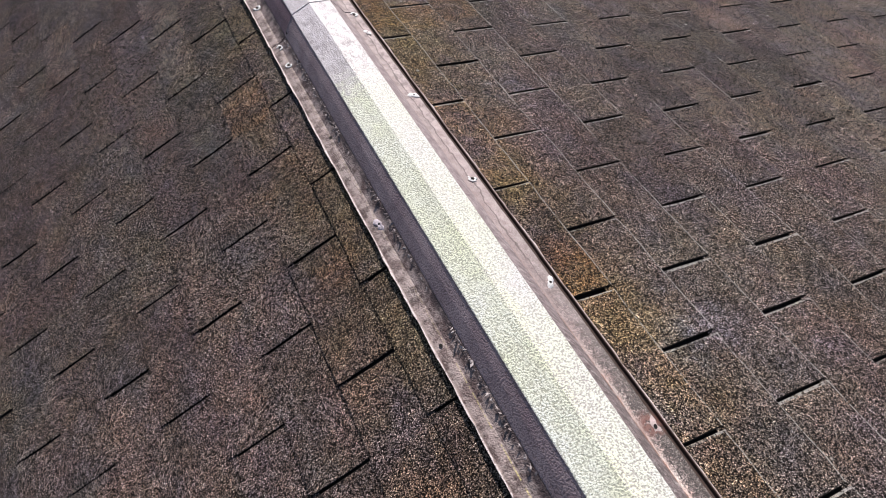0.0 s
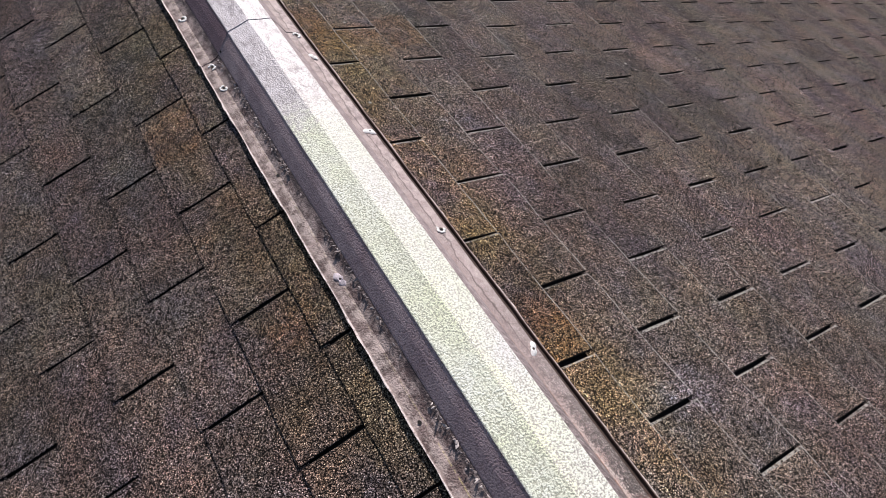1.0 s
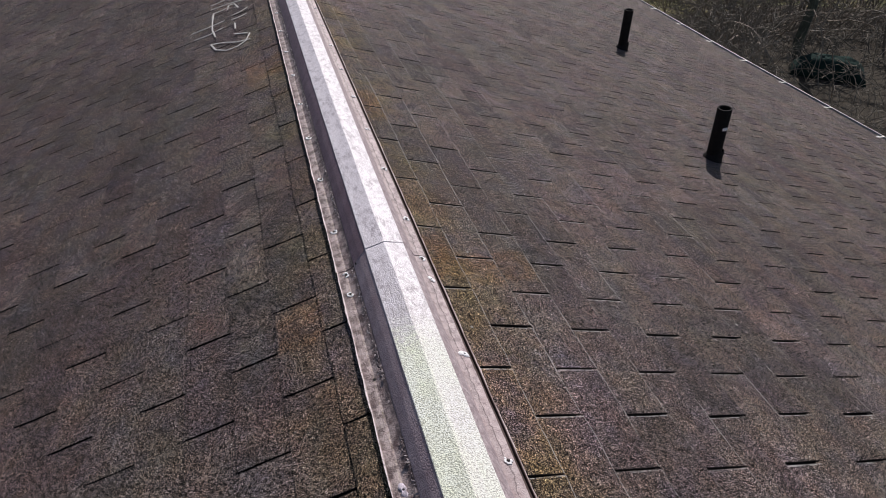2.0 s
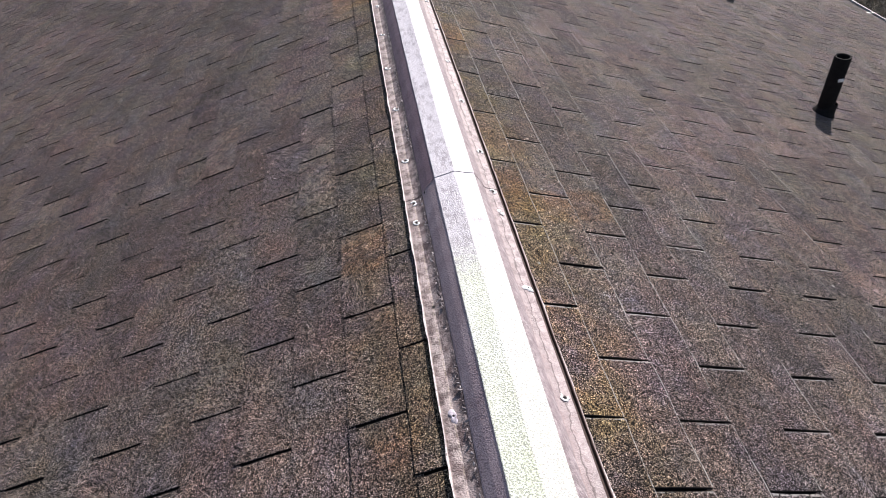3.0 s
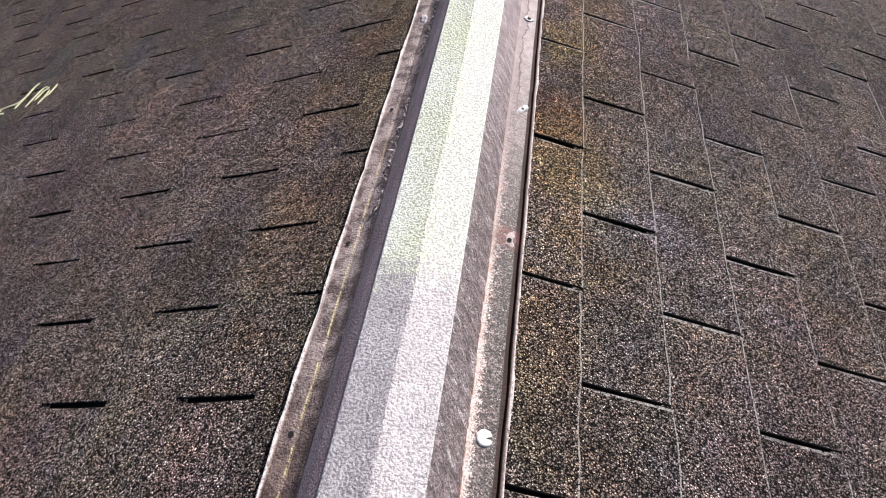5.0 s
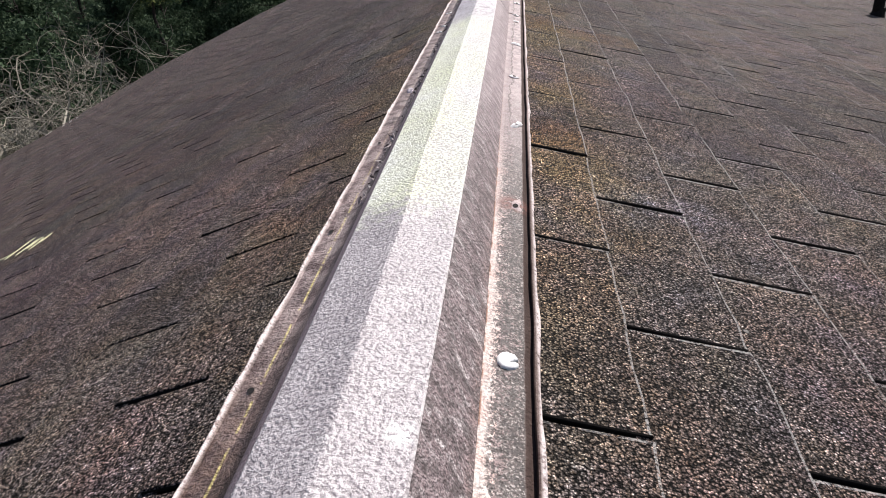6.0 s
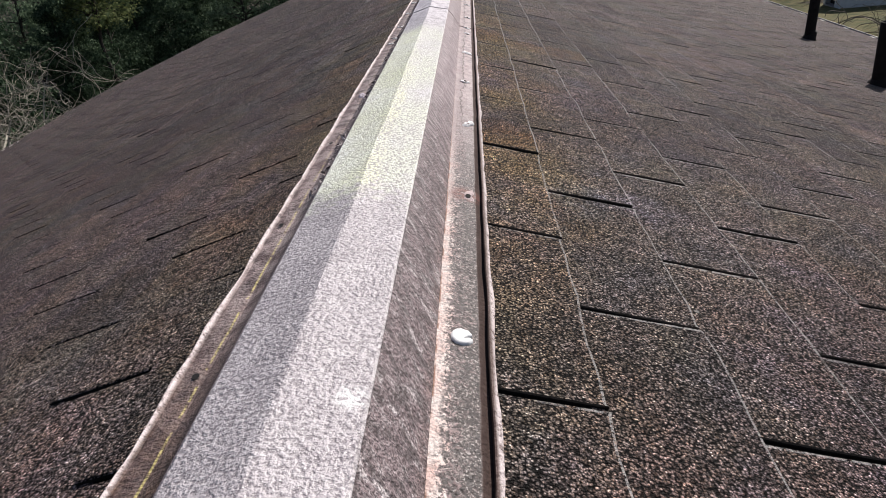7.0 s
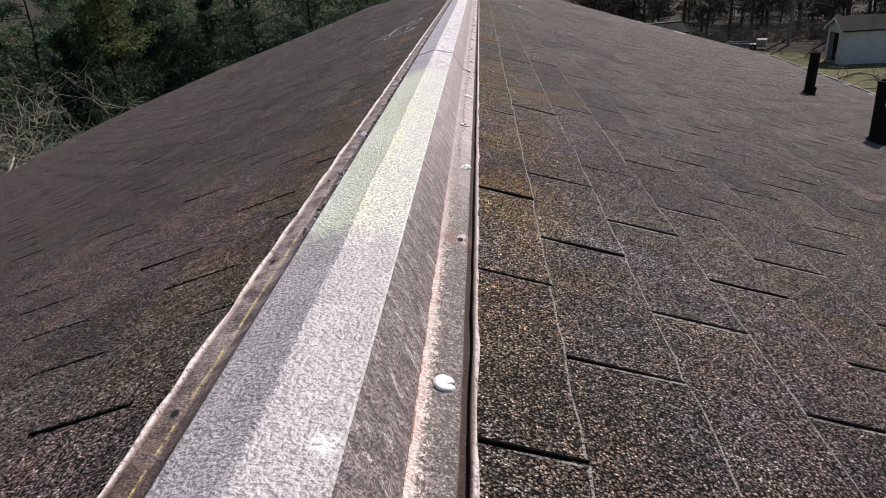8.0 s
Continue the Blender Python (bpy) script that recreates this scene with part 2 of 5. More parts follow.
def crown_material():
    """Embossed, sun-bleached paint on the crown of the vent, with a rubbed patch of yellow-green-white chalk."""
    n = Nodes("bleached_paint", rough=0.42, spec=0.75)
    x, y, z = n.sep(n.pos)
    emb = n.noise(300, 2.5, 0.55)
    fine = n.noise(760, 2, 0.5)
    mott = n.noise(28, 5, 0.7)
    col = n.ramp(mott, [(0.25, (0.36, 0.32, 0.34)), (0.5, (0.53, 0.485, 0.505)), (0.75, (0.72, 0.68, 0.69))])
    col = n.mix(n.span(emb, 0.48, 0.57, 0.0, 0.62), col, (0.13, 0.107, 0.118))
    col = n.mix(n.span(fine, 0.53, 0.62, 0.0, 0.55), col, (0.70, 0.67, 0.67))
    col = n.mix(n.span(y, 0.75, 1.0, 0.0, 0.45), col, (0.66, 0.61, 0.66))
    # blotches of grime and rubbed pale smears further along
    grime = n.math("MULTIPLY", n.span(y, 0.62, 0.85), n.span(n.noise(36, 5, 0.75, n.shift((1.0, 0.5, 1.0))), 0.48, 0.60))
    col = n.mix(n.math("MULTIPLY", grime, 0.6), col, (0.24, 0.20, 0.23))
    smear = n.math("MULTIPLY", n.span(y, 0.50, 0.8), n.span(n.noise(62, 5, 0.8, n.shift((1.0, 0.5, 1.0), (3, 1, 0))), 0.43, 0.55))
    smear = n.math("MULTIPLY", smear, n.span(emb, 0.46, 0.60, 1.0, 0.4))
    col = n.mix(n.math("MULTIPLY", smear, 0.8), col, n.mix(n.span(x, 0.0, 0.01), (0.72, 0.68, 0.72), (0.84, 0.80, 0.83)))
    edge = n.math("ADD", y, n.math("MULTIPLY", n.math("SUBTRACT", n.noise(75, 4, 0.75), 0.5), 0.26))
    chalk = n.math("MULTIPLY", n.span(edge, -0.43, -0.345), n.span(edge, 0.60, 0.76, 1.0, 0.0))
    spot = n.math("MULTIPLY", n.near((0.048, -0.709, 0.034), 0.014), n.span(n.noise(120, 3, 0.6), 0.40, 0.50))
    # chalk fills the high spots of the embossing; rubbed lengthwise in three bands of different tint
    rub = n.noise(95, 4, 0.75, n.shift((1.0, 0.22, 1.0), (5, 0, 2)))
    hit = n.span(n.math("ADD", emb, n.math("MULTIPLY", n.math("SUBTRACT", rub, 0.5), 0.30)), 0.45, 0.58, 1.0, 0.42)
    hit = n.math("MULTIPLY", hit, n.span(n.noise(17, 5, 0.75, n.shift((1.0, 0.5, 1.0), (2, 4, 0))), 0.30, 0.52, 0.72, 1.0))
    hit = n.math("MAXIMUM", hit, n.span(x, 0.0, 0.010, 0.80, 0.0))
    chalk_here = n.math("MULTIPLY", chalk, hit)
    drift = n.noise(7.0, 4, 0.65, n.shift((1.0, 0.7, 1.0)))
    tint = n.ramp(drift, [(0.36, (0.89, 0.92, 0.84)), (0.62, (0.86, 0.91, 0.66))])
    band = n.math("ADD", x, n.math("MULTIPLY", n.math("SUBTRACT", n.noise(20, 3), 0.5), 0.022))
    yellow = n.math("MULTIPLY", n.span(band, -0.002, 0.006), n.span(band, 0.016, 0.026, 1.0, 0.0))
    yellow = n.math("MULTIPLY", yellow, n.span(n.noise(6.0, 4, 0.6, n.shift((1, 1, 1), (0, 3, 0))), 0.36, 0.55, 0.2, 1.0))
    yellow = n.math("MULTIPLY", yellow, n.span(y, 0.0, 0.4, 1.0, 0.15))
    tint = n.mix(n.span(band, 0.002, 0.014), tint, n.ramp(drift, [(0.36, (0.78, 0.77, 0.77)), (0.64, (0.78, 0.82, 0.69))]))
    tint = n.mix(n.math("MULTIPLY", yellow, 0.85), tint, (0.90, 0.92, 0.68))
    groove = n.math("MULTIPLY", n.span(emb, 0.49, 0.565), n.span(n.noise(4.0, 3), 0.36, 0.56, 0.6, 0.95))
    tint = n.mix(groove, tint, (0.47, 0.49, 0.36))
    col = n.mix(n.math("MULTIPLY", chalk_here, 0.97), col, tint)
    col = n.mix(n.math("MULTIPLY", spot, 0.9), col, (0.90, 0.89, 0.88))
    # a thin broken pale line along the two folds
    fold = n.math("ABSOLUTE", n.math("SUBTRACT", n.math("ABSOLUTE", n.math("SUBTRACT", x, 0.0055)), 0.0525))
    fold = n.math("MULTIPLY", n.span(fold, 0.0006, 0.0014, 1.0, 0.0), n.span(n.noise(60, 4), 0.40, 0.55))
    col = n.mix(n.math("MULTIPLY", fold, 0.35), col, (0.80, 0.77, 0.77))
    nrm = n.bump(emb, 1.0, -0.0022, n.bump(fine, 0.5, 0.0008))
    gloss = n.span(mott, 0.3, 0.7, 0.34, 0.48)
    rough = n.math("MAXIMUM", gloss, n.math("MULTIPLY", chalk_here, 0.85))
    return n.done(col, nrm, rough)


def side_material():
    """Darker embossed paint on the upright sides, scuffed along the slope."""
    n = Nodes("scuffed_dark_paint", rough=0.5, spec=0.45)
    x, y, z = n.sep(n.pos)
    emb = n.noise(300, 2, 0.55)
    lean = n.join(n.math("MULTIPLY", n.math("SUBTRACT", y, n.math("MULTIPLY", z, 0.8)), 1.0), n.math("MULTIPLY", n.math("ADD", z, y), 0.45))
    scuff = n.noise(190, 5, 0.75, lean)
    wide = n.noise(14, 5, 0.7)
    col = n.ramp(wide, [(0.3, (0.36, 0.255, 0.275)), (0.7, (0.60, 0.47, 0.49))])
    # farther sections: the shade on their sides is multiplied into the colour
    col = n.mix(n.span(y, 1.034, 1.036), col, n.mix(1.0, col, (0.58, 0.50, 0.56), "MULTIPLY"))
    sunny = n.span(x, -0.01, 0.01)
    pale = n.math("MULTIPLY", sunny, n.math("MULTIPLY", n.span(scuff, 0.50, 0.56), n.span(n.noise(18, 4), 0.3, 0.6, 0.45, 1.0)))
    col = n.mix(n.math("MULTIPLY", sunny, 0.65), col, (0.20, 0.165, 0.165))
    col = n.mix(n.math("MULTIPLY", pale, 0.42), col, (0.62, 0.57, 0.57))
    pink = n.math("MULTIPLY", sunny, n.span(n.math("ADD", z, n.math("MULTIPLY", n.noise(50, 4), 0.02)), -0.010, 0.006, 1.0, 0.0))
    col = n.mix(n.math("MULTIPLY", pink, 0.45), col, (0.36, 0.24, 0.22))
    col = n.mix(n.span(emb, 0.50, 0.64, 0.0, 0.55), col, (0.10, 0.072, 0.080))
    fine = n.noise(700, 2, 0.5)
    col = n.mix(n.math("MULTIPLY", sunny, n.span(fine, 0.50, 0.60, 0.0, 0.7)), col, (0.030, 0.025, 0.026))
    scrape = n.math("MULTIPLY", sunny, n.span(n.noise(42, 5, 0.75, lean), 0.53, 0.60))
    col = n.mix(n.math("MULTIPLY", scrape, n.span(fine, 0.40, 0.55, 0.85, 0.2)), col, (0.74, 0.69, 0.69))
    # chalked paler and pinker along its middle stretch
    faded = n.math("MULTIPLY", sunny, n.span(n.math("ADD", y, n.math("MULTIPLY", n.noise(9, 4), 0.4)), -0.15, 0.45, 0.0, 0.62))
    col = n.mix(faded, col, n.ramp(n.noise(55, 5, 0.75), [(0.35, (0.36, 0.28, 0.30)), (0.65, (0.62, 0.53, 0.55))]))
    streaks = n.math("MULTIPLY", sunny, n.span(n.noise(75, 4, 0.7, lean), 0.46, 0.56))
    col = n.mix(n.math("MULTIPLY", streaks, n.span(y, -0.2, 0.4, 0.6, 0.25)), col, (0.050, 0.043, 0.043))
    nrm = n.bump(emb, 1.0, -0.0026, n.bump(scuff, 0.3, 0.001))
    return n.done(col, nrm)


def flange_material():
    """Weathered brown paint on the flanges, with rust, bare primer, grime and grit."""
    n = Nodes("weathered_brown_paint", rough=0.5, spec=0.45)
    x, y, z = n.sep(n.pos)
    ax = n.math("ABSOLUTE", x)
    wear = n.noise(24, 6, 0.72)
    col = n.ramp(wear, [(0.30, (0.080, 0.054, 0.055)), (0.5, (0.255, 0.172, 0.170)), (0.70, (0.54, 0.405, 0.40))])
    streak = n.noise(40, 4, 0.7, n.shift((1.0, 0.12, 1.0)))
    col = n.mix(n.span(streak, 0.50, 0.72, 0.0, 0.5), col, (0.46, 0.39, 0.385))
    speck = n.noise(300, 2, 0.6)
    col = n.mix(n.span(speck, 0.50, 0.58, 0.0, 0.62), col, (0.080, 0.064, 0.062))
    sunny = n.span(x, -0.01, 0.01)
    col = n.mix(n.span(x, -0.01, 0.01, 0.62, 0.0), col, n.mix(n.span(n.noise(33, 5, 0.75), 0.40, 0.58), (0.050, 0.034, 0.030), n.mix(n.span(y, -0.75, -0.40), (0.17, 0.118, 0.088), (0.45, 0.39, 0.365))))
    # paler, chalky flange on the sunny side further along
    pale = n.math("MULTIPLY", sunny, n.math("MULTIPLY", n.span(y, 0.1, 0.5), n.span(n.noise(11, 5, 0.7), 0.32, 0.58)))
    col = n.mix(n.math("MULTIPLY", pale, 0.48), col, (0.60, 0.49, 0.49))
    col = n.mix(n.math("MULTIPLY", n.math("MULTIPLY", sunny, 0.15), n.span(y, 0.0, 0.5, 1.0, 1.0)), col, (0.50, 0.43, 0.40))
    # bare primer along the foot of the sunny side
    reach = n.math("ADD", x, n.math("MULTIPLY", n.noise(120, 4, 0.8), 0.044))
    foot = n.math("MULTIPLY", n.span(x, 0.083, 0.086), n.span(reach, 0.1190, 0.1200, 1.0, 0.0))
    foot = n.math("MULTIPLY", foot, n.span(n.math("ADD", y, n.math("MULTIPLY", n.noise(9, 3), 0.5)), -0.25, 0.25, 1.0, 0.15))
    col = n.mix(n.math("MULTIPLY", foot, 0.92), col, n.ramp(n.noise(45, 4), [(0.36, (0.76, 0.53, 0.47)), (0.60, (0.84, 0.73, 0.68))]))
    # grit lying on the flange
    heap = n.math("ADD", n.noise(170, 4, 0.8), n.math("MULTIPLY", n.math("SUBTRACT", x, 0.1035), 9.0))
    heap = n.math("ADD", heap, n.math("MULTIPLY", n.math("SUBTRACT", n.noise(30, 4), 0.5), 0.35))
    grit = n.math("MULTIPLY", n.span(heap, 0.50, 0.535), n.span(x, 0.088, 0.092))
    col = n.mix(n.math("MULTIPLY", grit, n.span(y, 0.1, 0.6, 0.80, 0.25)), col, n.ramp(n.noise(420, 2), [(0.42, (0.028, 0.023, 0.021)), (0.53, (0.10, 0.083, 0.075)), (0.64, (0.46, 0.41, 0.38))]))
    crumbs = n.math("MULTIPLY", n.math("MULTIPLY", sunny, n.span(x, 0.087, 0.099, 0.30, 1.0)), n.span(y, 0.1, 0.5, 1.0, 0.4))
    col = n.mix(n.math("MULTIPLY", crumbs, n.span(n.noise(380, 2, 0.6), 0.50, 0.55, 0.0, 0.92)), col, (0.050, 0.042, 0.038))
    col = n.mix(n.math("MULTIPLY", crumbs, n.span(n.noise(430, 2, 0.6, n.shift((1, 1, 1), (3, 3, 3))), 0.60, 0.64, 0.0, 0.55)), col, (0.66, 0.60, 0.57))
    clump = n.math("MULTIPLY", n.span(n.noise(135, 3, 0.75, n.shift((1, 1, 1), (9, 1, 4))), 0.50, 0.55), n.math("MULTIPLY", n.span(x, 0.090, 0.097), n.span(y, 0.0, 0.4, 1.0, 0.2)))
    col = n.mix(n.math("MULTIPLY", clump, 0.7), col, (0.034, 0.028, 0.027))
    # rust along the fold
    fold = n.math("MULTIPLY", n.span(n.math("ABSOLUTE", n.math("SUBTRACT", x, 0.0872)), 0.0006, 0.0018, 1.0, 0.0), n.span(n.noise(40, 4), 0.42, 0.54))
    col = n.mix(n.math("MULTIPLY", fold, n.span(y, 0.1, 0.4, 0.9, 0.5)), col, (0.24, 0.105, 0.055))
    faded = n.math("MULTIPLY", sunny, n.span(n.math("ADD", y, n.math("MULTIPLY", n.noise(9, 4), 0.4)), -0.1, 0.45, 0.0, 0.6))
    col = n.mix(faded, col, n.ramp(n.noise(40, 5, 0.75), [(0.35, (0.40, 0.30, 0.30)), (0.65, (0.70, 0.59, 0.59))]))
    # dark blotches and pale smears further along
    dark = n.math("MULTIPLY", n.math("MULTIPLY", sunny, n.span(y, 0.2, 0.7)), n.span(n.noise(48, 5, 0.78, n.shift((1, 0.8, 1), (2, 7, 1))), 0.47, 0.58))
    col = n.mix(n.math("MULTIPLY", dark, 0.55), col, (0.12, 0.088, 0.095))
    # a meandering tide line of washed dirt
    tide = n.math("ADD", x, n.math("MULTIPLY", n.math("SUBTRACT", n.noise(16, 4, 0.65), 0.5), 0.030))
    ring = n.math("MULTIPLY", n.span(tide, 0.0985, 0.1005), n.span(tide, 0.1006, 0.1035, 1.0, 0.0))
    inside = n.math("MULTIPLY", n.math("MULTIPLY", sunny, n.span(tide, 0.098, 0.1005, 1.0, 0.0)), n.span(y, -0.15, 0.1))
    col = n.mix(n.math("MULTIPLY", inside, 0.35), col, (0.17, 0.125, 0.13))
    col = n.mix(n.math("MULTIPLY", n.math("MULTIPLY", ring, n.span(y, -0.1, 0.15)), 0.8), col, (0.080, 0.055, 0.054))
    # hem and west groove: grime plus crease shade in the colour; bright rubbed lips
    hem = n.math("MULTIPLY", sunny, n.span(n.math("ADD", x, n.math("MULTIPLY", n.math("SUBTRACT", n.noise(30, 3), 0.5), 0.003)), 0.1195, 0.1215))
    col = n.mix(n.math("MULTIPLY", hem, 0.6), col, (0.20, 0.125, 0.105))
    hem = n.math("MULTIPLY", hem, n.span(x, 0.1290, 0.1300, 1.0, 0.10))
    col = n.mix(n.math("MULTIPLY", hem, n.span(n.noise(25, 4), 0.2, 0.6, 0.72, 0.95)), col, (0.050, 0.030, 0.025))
    groove_dark = n.math("MULTIPLY", n.span(n.math("ABSOLUTE", n.math("ADD", x, 0.084)), 0.004, 0.013, 1.0, 0.0), n.span(n.noise(50, 5, 0.7), 0.32, 0.56))
    col = n.mix(n.math("MULTIPLY", groove_dark, 0.85), col, (0.050, 0.038, 0.043))
    # rust round one fixing
    rust = n.math("MULTIPLY", n.near((0.108, -0.262, -0.026), 0.030), n.span(n.noise(90, 4, 0.7), 0.36, 0.52))
    col = n.mix(n.math("MULTIPLY", rust, 0.85), col, (0.20, 0.085, 0.070))
    # the west flange is browner and darker, most towards its near end
    brown = n.mix(1.0, col, n.mix(n.span(y, -0.75, -0.40), (0.60, 0.51, 0.44), (1.0, 0.95, 0.96)), "MULTIPLY")
    col = n.mix(n.span(x, -0.01, 0.01, n.span(n.noise(60, 5, 0.75), 0.36, 0.62, 1.0, 0.35), 0.0), col, brown)
    lip = n.span(n.math("SUBTRACT", ax, n.span(x, -0.01, 0.01, 0.0012, 0.0042)), 0.1262, 0.1290)
    col = n.mix(n.math("MULTIPLY", lip, n.span(n.noise(160, 4, 0.75), 0.36, 0.52, 0.1, 0.98)), col, (0.80, 0.71, 0.70))
    # broken yellow line along the shaded flange: worn crease catching light, painted in
    line = n.math("ADD", x, n.math("MULTIPLY", n.noise(7, 2), 0.006))
    line = n.math("MULTIPLY", n.span(line, -0.1058, -0.1050), n.span(line, -0.1036, -0.1028, 1.0, 0.0))
    line = n.math("MULTIPLY", line, n.span(n.noise(38, 3, 0.7), 0.42, 0.48))
    line = n.math("MULTIPLY", line, n.span(y, -0.45, 0.15, 1.0, 0.12))
    col = n.mix(n.math("MULTIPLY", line, n.span(n.noise(210, 3, 0.7), 0.42, 0.60, 0.95, 0.25)), col, (0.64, 0.55, 0.22))
    nrm = n.bump(speck, 1.0, -0.0022, n.bump(n.noise(70, 4, 0.7), 0.5, 0.003))
    return n.done(col, nrm, n.math("MAXIMUM", n.span(wear, 0.3, 0.7, 0.42, 0.62), n.math("MULTIPLY", hem, 0.95)))


def leaf_material(name, a, b, c, glow=0.0):
    n = Nodes(name, rough=0.8, spec=0.12)
    pick = n.t.nodes.new("ShaderNodeNewGeometry").outputs["Random Per Island"]
    col = n.ramp(pick, [(0.0, a), (0.5, b), (1.0, c)])
    col = n.mix(1.0, col, n.ramp(n.noise(0.6, 4), [(0.3, (0.60, 0.63, 0.63)), (0.7, (1.4, 1.4, 1.3))]), "MULTIPLY")
    m = n.done(col)
    if glow:
        thin = n.t.nodes.new("ShaderNodeBsdfTranslucent")
        n.put(thin.inputs["Color"], col)
        both = n.t.nodes.new("ShaderNodeMixShader")
        both.inputs[0].default_value = glow
        n.t.links.new(n.b.outputs[0], both.inputs[1])
        n.t.links.new(thin.outputs[0], both.inputs[2])
        n.t.links.new(both.outputs[0], n.t.nodes["Material Output"].inputs[0])
    return m


def ground_material():
    n = Nodes("lawn_and_leaf_litter", rough=0.95, spec=0.2)
    x, y, z = n.sep(n.pos)
    grass = n.ramp(n.noise(0.55, 10, 0.82), [(0.34, (0.030, 0.044, 0.018)), (0.48, (0.100, 0.104, 0.042)), (0.58, (0.165, 0.142, 0.065)), (0.70, (0.20, 0.17, 0.09))])
    litter = n.ramp(n.noise(7.0, 8, 0.8), [(0.25, (0.014, 0.012, 0.009)), (0.5, (0.038, 0.031, 0.022)), (0.78, (0.12, 0.098, 0.07))])
    wood = n.math("ADD", n.math("ADD", n.noise(0.16, 4, 0.6), n.math("ADD", n.span(x, -12.0, -8.0, 0.35, 0.0), n.math("MULTIPLY", n.span(x, 5.0, 7.0), n.span(y, 17.0, 20.5, 0.3, 0.0)))), n.math("ADD", n.span(y, 15.0, 22.0, 0.12, -0.16), n.span(y, 44.0, 52.0, 0.0, 0.34)))
    col = n.mix(n.span(wood, 0.44, 0.54), grass, litter)
    return n.done(col, n.bump(n.noise(9, 8, 0.8), 0.8, 0.06))


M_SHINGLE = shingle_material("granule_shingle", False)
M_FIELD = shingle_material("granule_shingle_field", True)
M_SLOT = plain("bare_asphalt", (0.016, 0.014, 0.013), 0.9, vary=0.5, scale=150, bumpy=0.6, spec=0.2)
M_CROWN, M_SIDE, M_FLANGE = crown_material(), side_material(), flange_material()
M_WORN_LIT = shingle_material("granule_shingle_worn_lit_edge", False, 1)
M_SHADE_RIM = shingle_material("granule_shingle_shade_rim", False, -1)
M_CUT = shingle_material("granule_shingle_worn_lit_cut", False, 2)
M_FIELD_WORN_LIT = shingle_material("granule_shingle_field_worn_lit_edge", True, 1)
M_FIELD_SHADE_RIM = shingle_material("granule_shingle_field_shade_rim", True, -1)
M_HOLE = plain("dark_hole", (0.008, 0.007, 0.007), 0.9, vary=0.3)
M_NAIL = plain("rusty_nail", (0.045, 0.038, 0.036), 0.6, 0.6, 0.4, 300)
M_CAULK = plain("old_caulk", (0.84, 0.84, 0.85), 0.6, vary=0.35, scale=160, bumpy=0.7)
M_CAULK_PINK = plain("dusty_pink_caulk", (0.62, 0.50, 0.49), 0.7, vary=0.4, scale=160, bumpy=0.7)
M_CAULK_PALE = plain("lavender_caulk", (0.56, 0.50, 0.56), 0.6, vary=0.4, scale=160, bumpy=0.7)
M_CAULK_WHITE = plain("white_caulk", (0.86, 0.88, 0.88), 0.55, vary=0.12, scale=160, bumpy=0.3)
M_CAULK_DARK = plain("grey_caulk", (0.33, 0.31, 0.33), 0.6, vary=0.4, scale=160, bumpy=0.7)
M_PIPE = plain("black_pipe", (0.012, 0.010, 0.009), 0.85, vary=0.5, scale=30, spec=0.2)
M_RUBBER = plain("black_rubber", (0.018, 0.015, 0.014), 0.85, vary=0.4, scale=40, spec=0.2)
M_CHALK = plain("white_chalk", (0.62, 0.60, 0.56), 0.95, vary=0.4, scale=240, bumpy=0.6)
M_CHALK_Y = plain("yellow_chalk", (0.72, 0.72, 0.46), 0.95, vary=0.35, scale=240, bumpy=0.6)
M_WHITE = plain("white_metal", (0.62, 0.61, 0.58), 0.45, vary=0.25, scale=12)
M_SIDING = plain("white_siding", (0.60, 0.61, 0.63), 0.6, vary=0.12, scale=5)
M_GREYROOF = plain("grey_roofing", (0.020, 0.019, 0.021), 0.9, vary=0.35, scale=8, spec=0.15)
M_BIRCH = plain("pale_bark", (0.24, 0.23, 0.21), 0.9, vary=0.45, scale=5)
M_TRIM = plain("weathered_board", (0.30, 0.28, 0.26), 0.8, vary=0.3, scale=9)
M_DARKIN = plain("dark_interior", (0.008, 0.008, 0.009), 0.9)
M_STEEL = plain("grey_steel", (0.20, 0.20, 0.21), 0.45, 0.5, 0.25, 9)
M_TYRE = plain("tyre_rubber", (0.02, 0.02, 0.02), 0.85)
M_BARK = plain("bark", (0.040, 0.033, 0.029), 0.95, vary=0.5, scale=14, bumpy=0.9, dist=0.01)
M_TWIG = plain("bare_twig", (0.290, 0.268, 0.218), 0.9, vary=0.5, scale=6, bumpy=0.4)
M_CANE = plain("dry_cane", (0.235, 0.195, 0.150), 0.9, vary=0.55, scale=2, bumpy=0.4)
M_TWIG_B = plain("brown_twig", (0.165, 0.145, 0.115), 0.9, vary=0.5, scale=6, bumpy=0.4)
M_LEAF = leaf_material("evergreen_leaf", (0.095, 0.140, 0.092), (0.135, 0.192, 0.128), (0.190, 0.255, 0.170), 0.30)
M_LEAF_D = leaf_material("deep_green_leaf", (0.024, 0.044, 0.027), (0.050, 0.082, 0.049), (0.110, 0.158, 0.100), 0.22)
M_LEAF_Y = leaf_material("yellowing_leaf", (0.070, 0.100, 0.048), (0.112, 0.142, 0.062), (0.195, 0.215, 0.095), 0.30)
M_LEAF_B = leaf_material("dead_leaf", (0.030, 0.026, 0.023), (0.060, 0.050, 0.043), (0.13, 0.110, 0.092), 0.15)
M_DEBRIS = leaf_material("dry_debris", (0.10, 0.08, 0.085), (0.28, 0.235, 0.25), (0.58, 0.52, 0.54))
